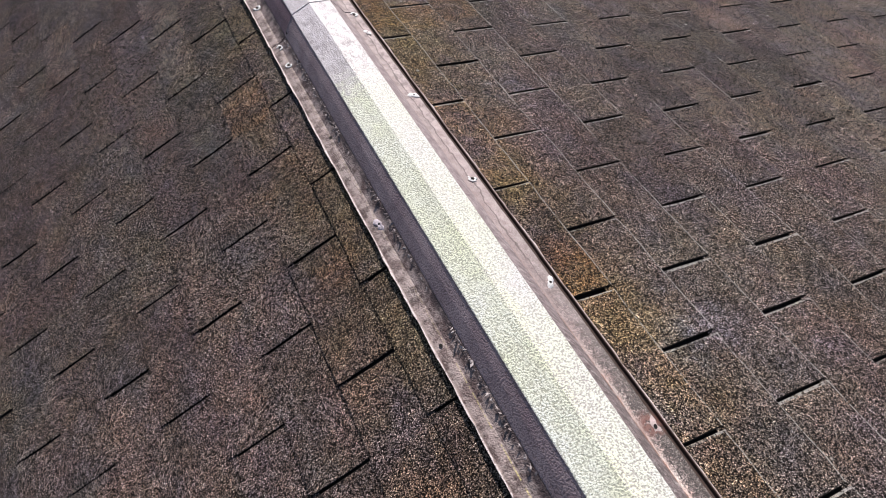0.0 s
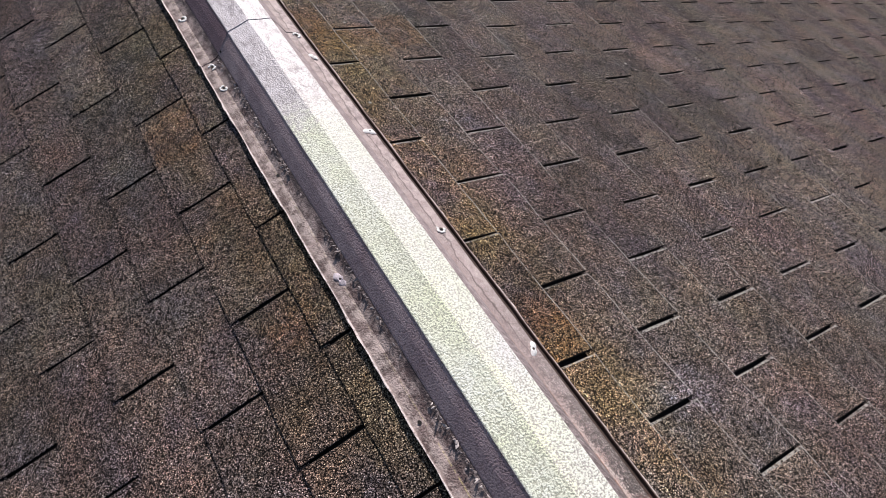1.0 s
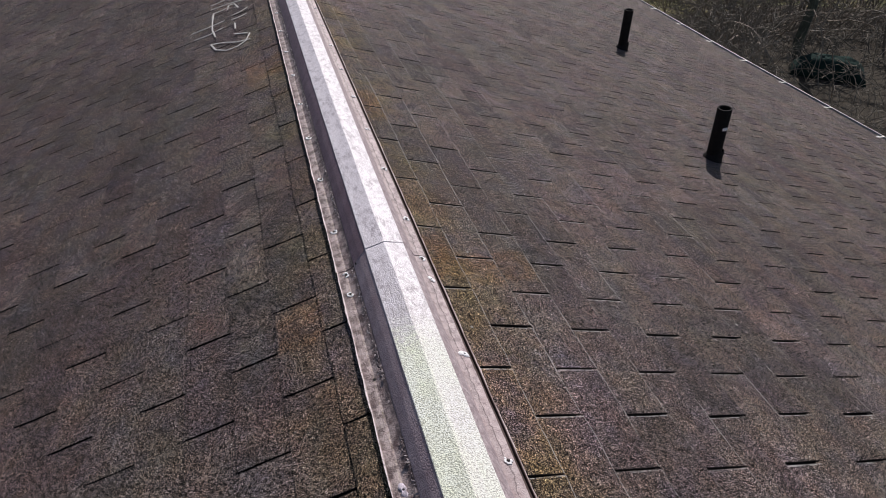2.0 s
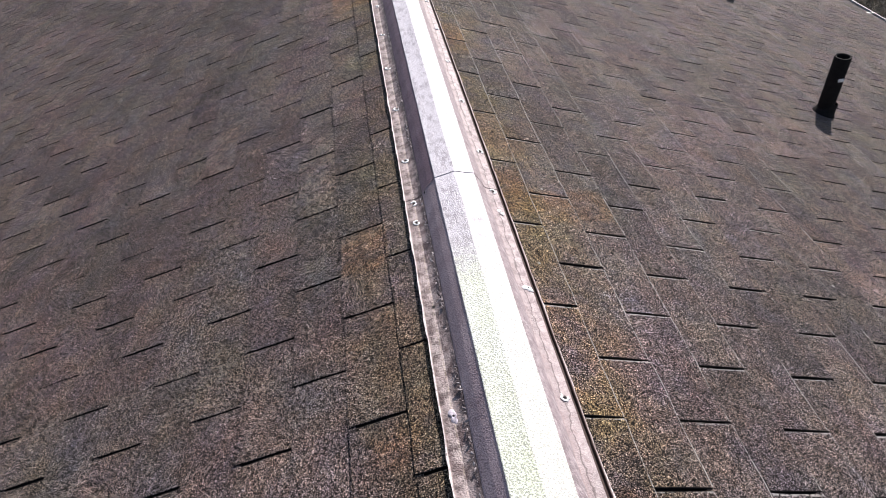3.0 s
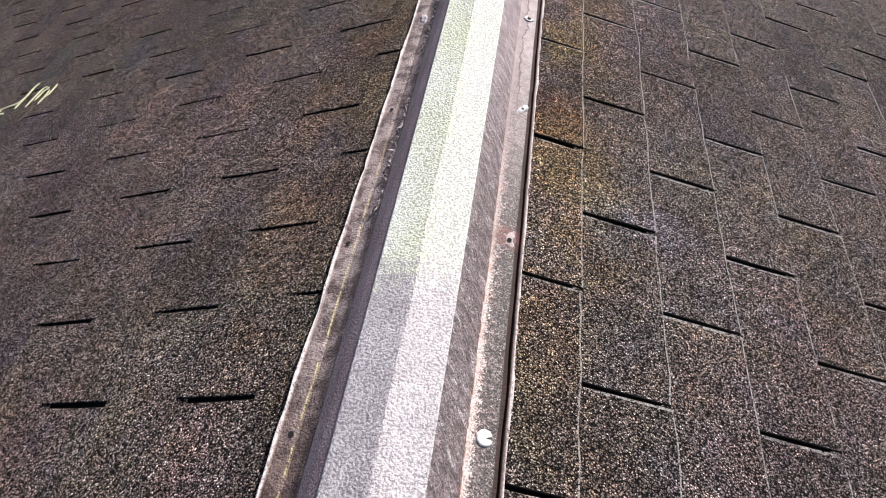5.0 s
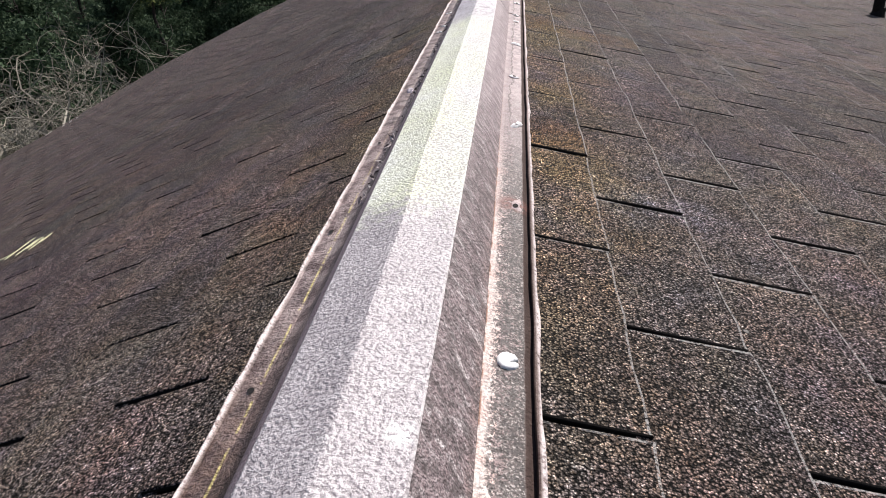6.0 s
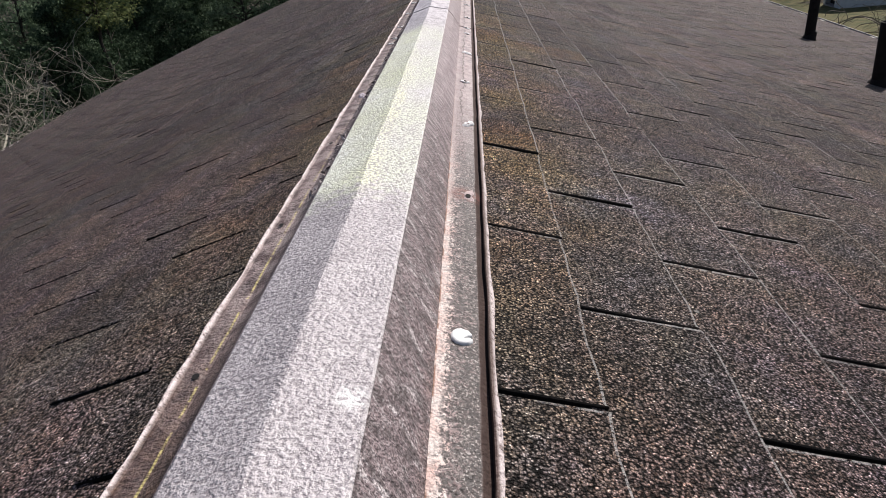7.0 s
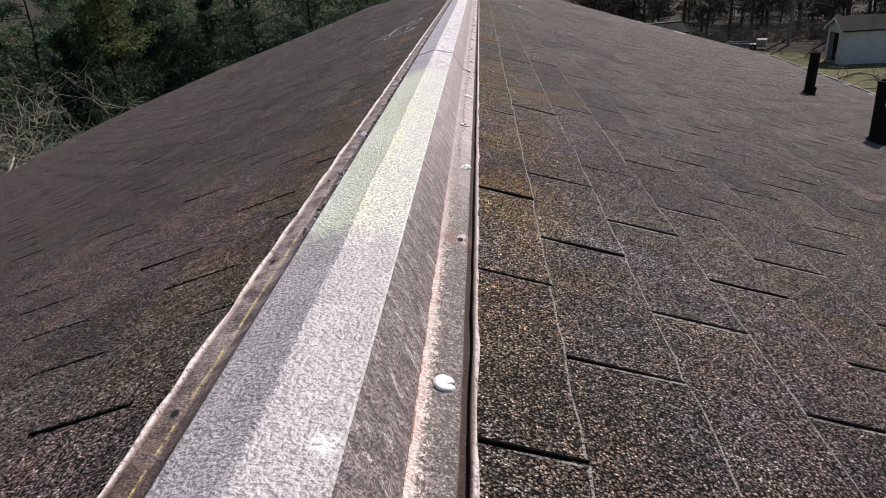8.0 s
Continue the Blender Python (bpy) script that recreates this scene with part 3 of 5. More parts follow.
M_TARP = plain("dark_green_tarp", (0.014, 0.032, 0.027), 0.95, vary=0.4, scale=7, bumpy=0.4, dist=0.01, spec=0.1)
M_MOSS = plain("mossy_bark", (0.075, 0.082, 0.060), 0.95, vary=0.5, scale=6, bumpy=0.8)
M_GROUND = ground_material()


# ---- builders ----
def mesh_of(bm, name, material, smooth=False):
    me = bpy.data.meshes.new(name)
    bm.to_mesh(me)
    bm.free()
    me.materials.append(material)
    if smooth:
        me.polygons.foreach_set("use_smooth", [True] * len(me.polygons))
    return me


def part(name, bm, material, parent=None, label="", smooth=False):
    ob = new(name, mesh_of(bm, name, material, smooth))
    if parent:
        ob.parent = parent
    return tagged(ob, label) if label else ob


def raw(name, verts, faces, material, parent=None, smooth=False):
    me = bpy.data.meshes.new(name)
    me.from_pydata(verts, [], faces)
    me.materials.append(material)
    if smooth:
        me.polygons.foreach_set("use_smooth", [True] * len(me.polygons))
    ob = new(name, me)
    if parent:
        ob.parent = parent
    return ob


def thing(name, m, label, category, group="", kind=""):
    ob = new(name)
    ob.empty_display_size = 0.1
    ob.matrix_basis = m
    return tagged(ob, label, category, group, kind)


def box(bm, lo, hi, bevel=0.0, m=None):
    r = bmesh.ops.create_cube(bm, size=1.0)
    s = [b - a for a, b in zip(lo, hi)]
    c = [(a + b) / 2 for a, b in zip(lo, hi)]
    bmesh.ops.transform(bm, verts=r["verts"], matrix=(m or Matrix()) @ Matrix.Translation(c) @ Matrix.Diagonal((*s, 1)))
    if bevel:
        edges = list({e for v in r["verts"] for e in v.link_edges})
        bmesh.ops.bevel(bm, geom=edges, offset=bevel, segments=2, affect="EDGES", profile=0.6)
    return bm


def tube(verts, faces, path, radii, sides=5):
    """Adds a tapered tube along path to plain vertex and face lists."""
    base = len(verts)
    n = len(path)
    for i, p in enumerate(path):
        d = (path[min(i + 1, n - 1)] - path[max(i - 1, 0)]).normalized()
        u = d.orthogonal().normalized()
        w = d.cross(u)
        for k in range(sides):
            a = 2 * math.pi * k / sides
            verts.append(p + (u * math.cos(a) + w * math.sin(a)) * radii[i])
    for i in range(n - 1):
        for k in range(sides):
            a, b = base + i * sides + k, base + i * sides + (k + 1) % sides
            faces.append((a, b, b + sides, a + sides))
    faces.append(tuple(base + (n - 1) * sides + k for k in range(sides)))


# ---- ground ----
def ground_z(x, y):
    far = max(0.0, math.hypot(x, y - 4) - 12)
    return -5.6 - 0.045 * min(far, 45) + 0.25 * noise.noise(Vector((x * 0.08, y * 0.08, 0)))


def build_ground():
    steps = [-2500, -900, -350, -150] + list(range(-80, 81, 4)) + [150, 350, 900, 2500]
    verts = [(x, y, ground_z(x, y)) for y in steps for x in steps]
    w = len(steps)
    faces = [(j * w + i, j * w + i + 1, (j + 1) * w + i + 1, (j + 1) * w + i) for j in range(w - 1) for i in range(w - 1)]
    ob = raw("ground", verts, faces, M_GROUND, smooth=True)
    return tagged(ob, "patchy winter lawn with brown leaf litter", "ground", kind="structure")


build_ground()

# ---- house under the roof ----
Y0, Y1 = -4.5, 11.6
EAVE_R, EAVE_L = 5.30, 7.0
N_R, N_L = 42, 55


def build_house():
    house = thing("house", pose(0, 0, 0), "plain sided house under the shingle roof", "house", kind="structure")
    xr, xl = EAVE_R * math.cos(PITCH_R) - 0.35, -EAVE_L * math.cos(PITCH_L) + 0.35
    for nm, lo, hi in (("wall_east", (xr - 0.15, Y0 + 0.3, -6.6), (xr, Y1 - 0.3, -1.95)), ("wall_west", (xl, Y0 + 0.3, -6.6), (xl + 0.15, Y1 - 0.3, -2.0)),
                       ("wall_south", (xl + 0.152, Y0 + 0.3, -6.6), (xr - 0.152, Y0 + 0.45, -1.95)), ("wall_north", (xl + 0.152, Y1 - 0.45, -6.6), (xr - 0.152, Y1 - 0.3, -1.95))):
        part(nm, box(bmesh.new(), lo, hi), M_SIDING, house)
    for nm, y in (("gable_south", Y0 + 0.3), ("gable_north", Y1 - 0.45)):
        v = [(xl, y, -2.1), (xr, y, -1.955), (0.0, y, -0.2)]
        v += [(a, b + 0.15, c) for a, b, c in v]
        raw(nm, v, [(0, 1, 2), (5, 4, 3), (0, 3, 4, 1), (1, 4, 5, 2), (2, 5, 3, 0)], M_SIDING, house)
    return house


build_house()


def slope_frame(side, d, y, h=0.0, turn=0.0):
    a = (PITCH_R if side > 0 else PITCH_L) - math.atan(sag(side, d + 0.5, y) - sag(side, d - 0.5, y))
    down = Vector((side * math.cos(a), 0, -math.sin(a)))
    up = Vector((side * math.sin(a), 0, math.cos(a)))
    along = Vector((0, side, side * (sag(side, d, y + 0.3) - sag(side, d, y - 0.3)) / 0.6)).normalized()
    up = down.cross(along)
    m = Matrix((down, along, up)).transposed().to_4x4()
    m.translation = on_slope(side, d, y, h)
    return m @ Matrix.Rotation(turn, 4, "Z")


H0 = -0.0064


def roof_slope(name, side, length, courses):
    a = 0.003
    n = 20
    ys = [Y0, 6.0, 6.5, 7.0, 7.5, 8.0, 8.5, 9.0, 9.5, 10.0, 10.5, 11.0, Y1]
    m = len(ys)
    v = [on_slope(side, a + (length - a) * i / n, y, h) for h in (H0 - 0.003, H0 - 0.045) for i in range(n + 1) for y in ys]
    w = (n + 1) * m
    f = []
    for i in range(n):
        for j in range(m - 1):
            b = i * m + j
            f += [(b, b + m, b + m + 1, b + 1), (w + b + 1, w + b + m + 1, w + b + m, w + b)]
    edge = [j for j in range(m)] + [i * m + m - 1 for i in range(1, n + 1)] + [n * m + j for j in range(m - 2, -1, -1)] + [i * m for i in range(n - 1, 0, -1)]
    f += [(e, g, w + g, w + e) for e, g in zip(edge, edge[1:] + edge[:1])]
    if side < 0:
        f = [tuple(reversed(q)) for q in f]
    ob = raw(name, v, f, M_SLOT)
    return tagged(ob, "weathered brown three-tab asphalt shingle roof slope", "roof", kind="structure")


ROOF_R = roof_slope("roof_slope_east", 1, EAVE_R - 0.01, N_R)
ROOF_L = roof_slope("roof_slope_west", -1, EAVE_L - 0.01, N_L)


# ---- ridge vent ----
def sweep(profile, y0, y1, thick, n, wob=None):
    """A bent sheet: profile points (x, z) from the outer edge inward, drawn along y, with thickness below it."""
    verts, faces = [], []
    k = len(profile)
    for j in range(n + 1):
        y = y0 + (y1 - y0) * j / n
        ends = 0.0022 if wob and j in (0, n) else 0.0
        pts = [(x + (wob(i, y)[0] if wob else 0), z + (wob(i, y)[1] if wob else 0)) for i, (x, z) in enumerate(profile)]
        tear = [ends * noise.noise(Vector((x * 70, y, 5))) for x, z in pts]
        verts += [(x, y + e, z) for e, (x, z) in zip(tear, pts)] + [(x, y + e, z - thick) for e, (x, z) in zip(tear, pts)]
    for j in range(n):
        a, b = j * 2 * k, (j + 1) * 2 * k
        for i in range(k - 1):
            faces += [(a + i, a + i + 1, b + i + 1, b + i), (a + k + i + 1, a + k + i, b + k + i, b + k + i + 1)]
        faces += [(a, b, b + k, a + k), (a + k - 1, a + 2 * k - 1, b + 2 * k - 1, b + k - 1)]
    for a, s in ((0, 1), (n * 2 * k, -1)):
        for i in range(k - 1):
            q = (a + i, a + k + i, a + k + i + 1, a + i + 1)
            faces.append(q if s > 0 else q[::-1])
    return verts, faces


TOP_R, TOP_L, APEX = (0.0585, 0.0305), (-0.0475, 0.0300), (0.0055, 0.0440)
FOOT_R, FOOT_L = (0.0870, -0.0185), (-0.0820, -0.0180)


def lip_wave(seed, much=1.0, last=2):
    def f(i, y):
        if i > last:
            return (0.0, 0.0009 * noise.noise(Vector((y * 14, i, seed))))
        s = (1 - i * 0.6 / last) * much
        dent = 0.0030 * noise.noise(Vector((y * 11, 0, seed))) + 0.0020 * noise.noise(Vector((y * 42, 3, seed))) + 0.0011 * noise.noise(Vector((y * 110, 3, seed)))
        return (dent * s, 0.0028 * noise.noise(Vector((y * 13, 7, seed))) * s)
    return f


def build_vent(y0, y1, nails_r, nails_l, seed, marks, lift=0.0):
    vent = thing("ridge_vent", pose(0, 0, lift), "weathered brown metal ridge vent with a bleached crown", "ridge vent", "ridge vent sections")
    n = max(8, int((y1 - y0) / 0.02))
    ripple = lambda i, y: (0.0, 0.0007 * noise.noise(Vector((y * 6, i * 2.0, seed))))
    mid_l = ((TOP_L[0] + APEX[0]) / 2, (TOP_L[1] + APEX[1]) / 2 + 0.0001)
    mid_r = ((TOP_R[0] + APEX[0]) / 2, (TOP_R[1] + APEX[1]) / 2 + 0.0001)
    for nm, prof, mat in (("crown", [TOP_L, (TOP_L[0] + 0.0015, TOP_L[1] + 0.0012), mid_l, (APEX[0] - 0.001, APEX[1]), (APEX[0] + 0.001, APEX[1]), mid_r, (TOP_R[0] - 0.0015, TOP_R[1] + 0.0012), TOP_R], M_CROWN),):
        v, f = sweep(prof, y0, y1, 0.0012, n, ripple)
        tagged(raw(nm, v, [q[::-1] for q in f], mat, vent), "sun-bleached embossed crown")
    for s, top, foot in ((1, TOP_R, FOOT_R), (-1, TOP_L, FOOT_L)):
        prof = [(top[0] + s * 0.0001, top[1] - 0.0013), (top[0] * 0.55 + foot[0] * 0.45 + s * 0.0012, top[1] * 0.55 + foot[1] * 0.45), (foot[0] - s * 0.002, foot[1] + 0.004), (foot[0], foot[1] + 0.0006)]
        v, f = sweep(prof, y0, y1, 0.001, n // 2)
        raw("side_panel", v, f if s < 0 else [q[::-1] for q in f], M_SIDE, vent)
        w = 0.134 if s > 0 else 0.1315
        g = lambda x: -0.0185 - (x - 0.0845) * 0.36
        prof = [(s * w, g(w) + 0.0010), (s * (w - 0.0010), g(w) + 0.0030), (s * (w - 0.0040), g(w) + 0.0064), (s * (w - 0.0052), g(w) + 0.0060), (s * (w - 0.0066), g(w) - 0.0004), (s * (w - 0.0095), g(w - 0.0085) - 0.0014), (s * (w - 0.0120), g(w - 0.012) + 0.0006),
                (s * 0.110, g(0.110) + 0.0012), (foot[0] + s * 0.006, g(0.092)), (foot[0] + s * 0.0002, foot[1])]
        if s < 0:
            prof = [(-0.1318, -0.0325), (-0.1306, -0.0322), (-0.1270, -0.0356), (-0.1180, -0.0336), (-0.1100, -0.0326), (-0.1042, -0.0326), (-0.0900, -0.0240), (foot[0] - 0.0002, foot[1])]
        v, f = sweep(prof, y0, y1, 0.001, n, lip_wave(seed + s, 1.0 if s < 0 else 0.8, 2 if s < 0 else 4))
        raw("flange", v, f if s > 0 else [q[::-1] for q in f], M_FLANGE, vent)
    # added black sheet under the crown keeps the inside dark at the joints
    v, f = sweep([(-0.078, -0.012), (-0.044, 0.026), (0.0055, 0.040), (0.055, 0.0265), (0.083, -0.012)], y0 - 0.01, y1 - 0.012, 0.002, 2)
    raw("dark_liner", v, [q[::-1] for q in f], M_HOLE, vent)
    rnd = random.Random(seed)
    for s, ys in ((1, nails_r), (-1, nails_l)):
        for y in ys:
            x = s * (0.1165 if s < 0 and LOOKS.get((s, y), "ring") == "hole" else 0.1087) + rnd.uniform(-0.003, 0.003)
            nail_at(vent, s, x, y, rnd, marks)
    return vent


def blob(r, rnd, tall, sides=14, gap=0.0):
    """A flattened smear with an uneven outline."""
    bm = bmesh.new()
    ring0 = []
    ph = rnd.uniform(0, 6)
    for k in range(sides):
        a = 2 * math.pi * k / sides
        q = r * (0.75 + 0.35 * math.sin(2 * a + ph) + 0.22 * rnd.uniform(-1, 1))
        ring0.append((a, max(q, r * 0.35)))
    lo = [bm.verts.new((q * math.cos(a), q * 1.3 * math.sin(a), 0)) for a, q in ring0]
    hi = [bm.verts.new((0.72 * q * math.cos(a), 0.72 * q * 1.3 * math.sin(a), tall * rnd.uniform(0.6, 1.2))) for a, q in ring0]
    hole = [bm.verts.new((0.0026 * math.cos(a), 0.0026 * math.sin(a), tall * 0.7)) for a, q in ring0]
    for k in range(sides):
        j = (k + 1) % sides
        bm.faces.new((lo[k], lo[j], hi[j], hi[k]))
        bm.faces.new((hi[k], hi[j], hole[j], hole[k]))
    return bm


def caulk_loop(r, rnd, thick):
    """A bead of caulk squeezed round a nail, open on one side."""
    bm = bmesh.new()
    n, sides = 16, 7
    start, turn = rnd.uniform(0, 6.28), rnd.uniform(4.4, 5.6)
    rings = []
    for i in range(n + 1):
        a = start + turn * i / n
        q = r * rnd.uniform(0.78, 1.22)
        t = thick * rnd.uniform(0.5, 1.15) * (0.55 if i in (0, n) else 1.0)
        rings.append([bm.verts.new(((q + t * math.cos(b)) * math.cos(a), (q + t * math.cos(b)) * 1.12 * math.sin(a), t * 0.55 * math.sin(b) + t * 0.25)) for b in (k * 2 * math.pi / sides for k in range(sides))])
    for u, w in zip(rings, rings[1:]):
        for k in range(sides):
            bm.faces.new((u[k], w[k], w[(k + 1) % sides], u[(k + 1) % sides]))
    bm.faces.new(rings[0])
    bm.faces.new(rings[-1][::-1])
    bmesh.ops.recalc_face_normals(bm, faces=bm.faces)
    return bm


def notched_disc(r, tall):
    """A flattened dab of caulk with a slit cut in from one side and a dished middle."""
    bm = bmesh.new()
    rnd, n = random.Random(4), 26
    loops = [[], [], [], []]
    for i in range(n + 1):
        a = 0.32 + (2 * math.pi - 0.50) * i / n
        q = r * rnd.uniform(0.93, 1.05)
        for loop, f, h in zip(loops, (1.0, 0.93, 0.62, 0.22), (0.0, 0.9, 1.0, 0.35)):
            loop.append(bm.verts.new((f * q * math.cos(a), 1.1 * f * q * math.sin(a), h * tall * rnd.uniform(0.85, 1.1))))
    for u, w in zip(loops, loops[1:]):
        for k in range(n):
            bm.faces.new((u[k], u[k + 1], w[k + 1], w[k]))
    bm.faces.new(loops[3])
    for k in (0, n):
        foot = bm.verts.new((loops[3][k].co.x, loops[3][k].co.y, 0))
        bm.faces.new([loop[k] for loop in loops] + [foot])
    bmesh.ops.recalc_face_normals(bm, faces=bm.faces)
    return bm


LOOKS = {(1, -0.569): "notch", (1, -0.267): "plate", (1, 0.038): "blob", (1, 0.333): "ring", (1, 0.637): "blob", (1, 0.925): "blob",
         (-1, -0.9): "hole", (-1, -0.588): "hole", (-1, -0.292): "hole", (-1, 0.025): "hole", (-1, 0.33): "blob", (-1, 0.623): "smear", (-1, 0.932): "ring"}


def nail_at(vent, s, x, y, rnd, marks):
    """A fixing on a flange: a hole, a nail head, and old caulk ringed round or smeared beside it."""
    z = (-0.0185 - (abs(x) - 0.0845) * 0.36 + 0.0012) if s > 0 else (-0.0334 if x < -0.113 else -0.0324)
    m = pose(x, y, z, 0, s * (19.8 if s > 0 else 3), rnd.uniform(-40, 40))
    flat = pose(x, y, z, 0, s * 19.8, 0)
    kind = LOOKS.get((s, y), "ring") if marks else "hole"
    pale = M_CAULK if rnd.random() < 0.8 else M_CAULK_DARK
    if kind == "ring":
        c = part("caulk_ring", caulk_loop(rnd.uniform(0.0070, 0.0082), rnd, 0.0036), M_CAULK, vent, "ring of old white caulk", True)
        c.matrix_basis = m
    if kind == "notch":
        c = part("caulk_dab", notched_disc(0.0100, 0.0024), M_CAULK_WHITE, vent, "disc of white caulk with a notch", True)
        c.matrix_basis = flat @ pose(-0.002, 0, 0)
    if kind in ("blob", "plate"):
        c = part("caulk_blob", blob(rnd.uniform(0.0105, 0.0130), rnd, 0.0036 if kind == "blob" else 0.0014), (M_CAULK if kind == "blob" else M_CAULK_PINK) if s > 0 else M_CAULK_PALE, vent, "blob of old caulk", True)
        c.matrix_basis = m @ pose(0.002 if s > 0 else 0.004, 0, 0)
    if kind == "smear" or kind == "hole" and marks and s > 0:
        c = part("caulk_smear", blob(rnd.uniform(0.0060, 0.0085), rnd, 0.0016), pale, vent, "smear of old caulk", True)
        c.matrix_basis = pose(x - s * 0.012, y + 0.008, z + (0.003 if s < 0 else 0.004), 0, s * 24, rnd.uniform(10, 40))
    if kind not in ("blob", "notch"):
        bm = bmesh.new()
        bmesh.ops.create_circle(bm, cap_ends=True, segments=12, radius=0.0036)
        bmesh.ops.scale(bm, vec=(0.9, 1.15, 1), verts=bm.verts)
        h = part("nail_hole", bm, M_HOLE, vent)
        h.matrix_basis = m @ pose(0.001, 0, 0.0018 if kind == "plate" else (0.0020 if kind == "ring" else 0.0014))
    if s > 0 and kind == "ring":
        bm = bmesh.new()
        bmesh.ops.create_cone(bm, cap_ends=True, segments=10, radius1=0.0022, radius2=0.0018, depth=0.0014)
        h = part("nail", bm, M_NAIL, vent, "rusty nail head")
        h.matrix_basis = m @ pose(rnd.uniform(-0.001, 0.001), 0.001, 0.0026)


build_vent(-2.015, 1.050, [-1.78, -1.48, -1.17, -0.87, -0.569, -0.267, 0.038, 0.333, 0.637, 0.925, 1.020], [-1.8, -1.5, -1.2, -0.9, -0.588, -0.292, 0.025, 0.33, 0.623, 0.932, 1.016], 3, True)
y, lift = 1.034, 0.0017
while y < Y1 - 0.1:
    end = min(y + 3.048, Y1 + 0.01)
    ys = [y + 0.19 + 0.316 * i for i in range(int((end - y - 0.2) / 0.316) + 1)]
    build_vent(y, end, ys, [q + 0.004 for q in ys], int(y * 10), y < 5, lift)
    y, lift = end - 0.016, lift + 0.0017
ys = [-2.2 - 0.31 * i for i in range(7)]
build_vent(-4.51, -2.018, ys, ys, 77, False)


def build_debris():
    """Dry needles, seed scales and leaf crumbs in the groove of the shaded flange."""
    rnd = random.Random(5)
    verts, faces = [], []
    y = -0.25
    while y < 6.0:
        y += rnd.expovariate(1 / 0.004) if noise.noise(Vector((y * 5, 1, 1))) > -0.12 else rnd.expovariate(1 / 0.05)
        x = -0.0845 - abs(rnd.gauss(0, 0.0035))
        z = -0.0165 - (abs(x) - 0.0845) * 0.36
        l, w = (rnd.uniform(0.004, 0.0085), rnd.uniform(0.0016, 0.0034)) if rnd.random() < 0.12 else (rnd.uniform(0.0012, 0.0052), rnd.uniform(0.0010, 0.0026))
        m = pose(x, y, z + rnd.uniform(0, 0.0015), rnd.uniform(-50, 50), rnd.uniform(-50, 50), rnd.uniform(0, 360))
        b = len(verts)
        verts += [m @ Vector(p) for p in ((-l, 0, 0), (0, -w, 0.0003), (l, 0, 0), (0, w, -0.0003), (0, 0, 0.0008))]
        faces += [(b, b + 1, b + 4), (b + 1, b + 2, b + 4), (b + 2, b + 3, b + 4), (b + 3, b, b + 4), (b + 3, b + 2, b + 1, b)]
    ob = raw("debris", verts, faces, M_DEBRIS)
    return tagged(ob, "dry leaf crumbs and needles caught along the vent", "debris", kind="stuff")


build_debris()


# ---- vent pipes ----
def build_pipe(x, y, height, radius, lean, label, sticker=False):
    a = math.tan(PITCH_R)
    p = thing("vent_pipe", pose(x, y, -x * a, *lean), label, "vent pipe", "roof vent pipes")
    bm = bmesh.new()
    prof = [(radius, -0.12), (radius, height - 0.004), (radius - 0.003, height), (radius - 0.008, height), (radius - 0.009, height - 0.01), (radius - 0.009, -0.12)]
    rings = [[bm.verts.new((r * math.cos(t * math.pi / 14), r * math.sin(t * math.pi / 14), z)) for t in range(28)] for r, z in prof]
    for q, w in zip(rings, rings[1:]):
        for k in range(28):
            bm.faces.new((q[k], q[(k + 1) % 28], w[(k + 1) % 28], w[k]))
    part("pipe", bm, M_PIPE, p, smooth=True)
    bm = bmesh.new()
    prof = [(radius * 1.62, -0.014), (radius * 1.50, 0.002), (radius * 1.26, 0.016), (radius * 1.13, 0.040), (radius * 1.06, 0.060), (radius * 1.005, 0.064)]
    tilt = Matrix.Rotation(PITCH_R * 0.9, 3, "Y")
    rings = [[bm.verts.new(tilt @ Vector((r * math.cos(t * math.pi / 14), r * math.sin(t * math.pi / 14), z))) for t in range(28)] for r, z in prof]
    for q, w in zip(rings, rings[1:]):
        for k in range(28):
            bm.faces.new((q[k], q[(k + 1) % 28], w[(k + 1) % 28], w[k]))
    part("boot", bm, M_RUBBER, p, "rubber flashing boot", True)
    if not sticker:
        return p
    bm = bmesh.new()
    box(bm, (-0.012, -radius - 0.002, height * 0.62), (0.016, -radius + 0.004, height * 0.62 + 0.016), 0.001)
    part("sticker", bm, M_CAULK, p, "small pale label")
    return p


build_pipe(2.08, 2.31, 0.305, 0.038, (1, -1.5, 0), "black plastic vent pipe with a rubber boot", True)
build_pipe(2.80, 4.62, 0.335, 0.038, (2, 1, 0), "farther black plastic vent pipe with a rubber boot")


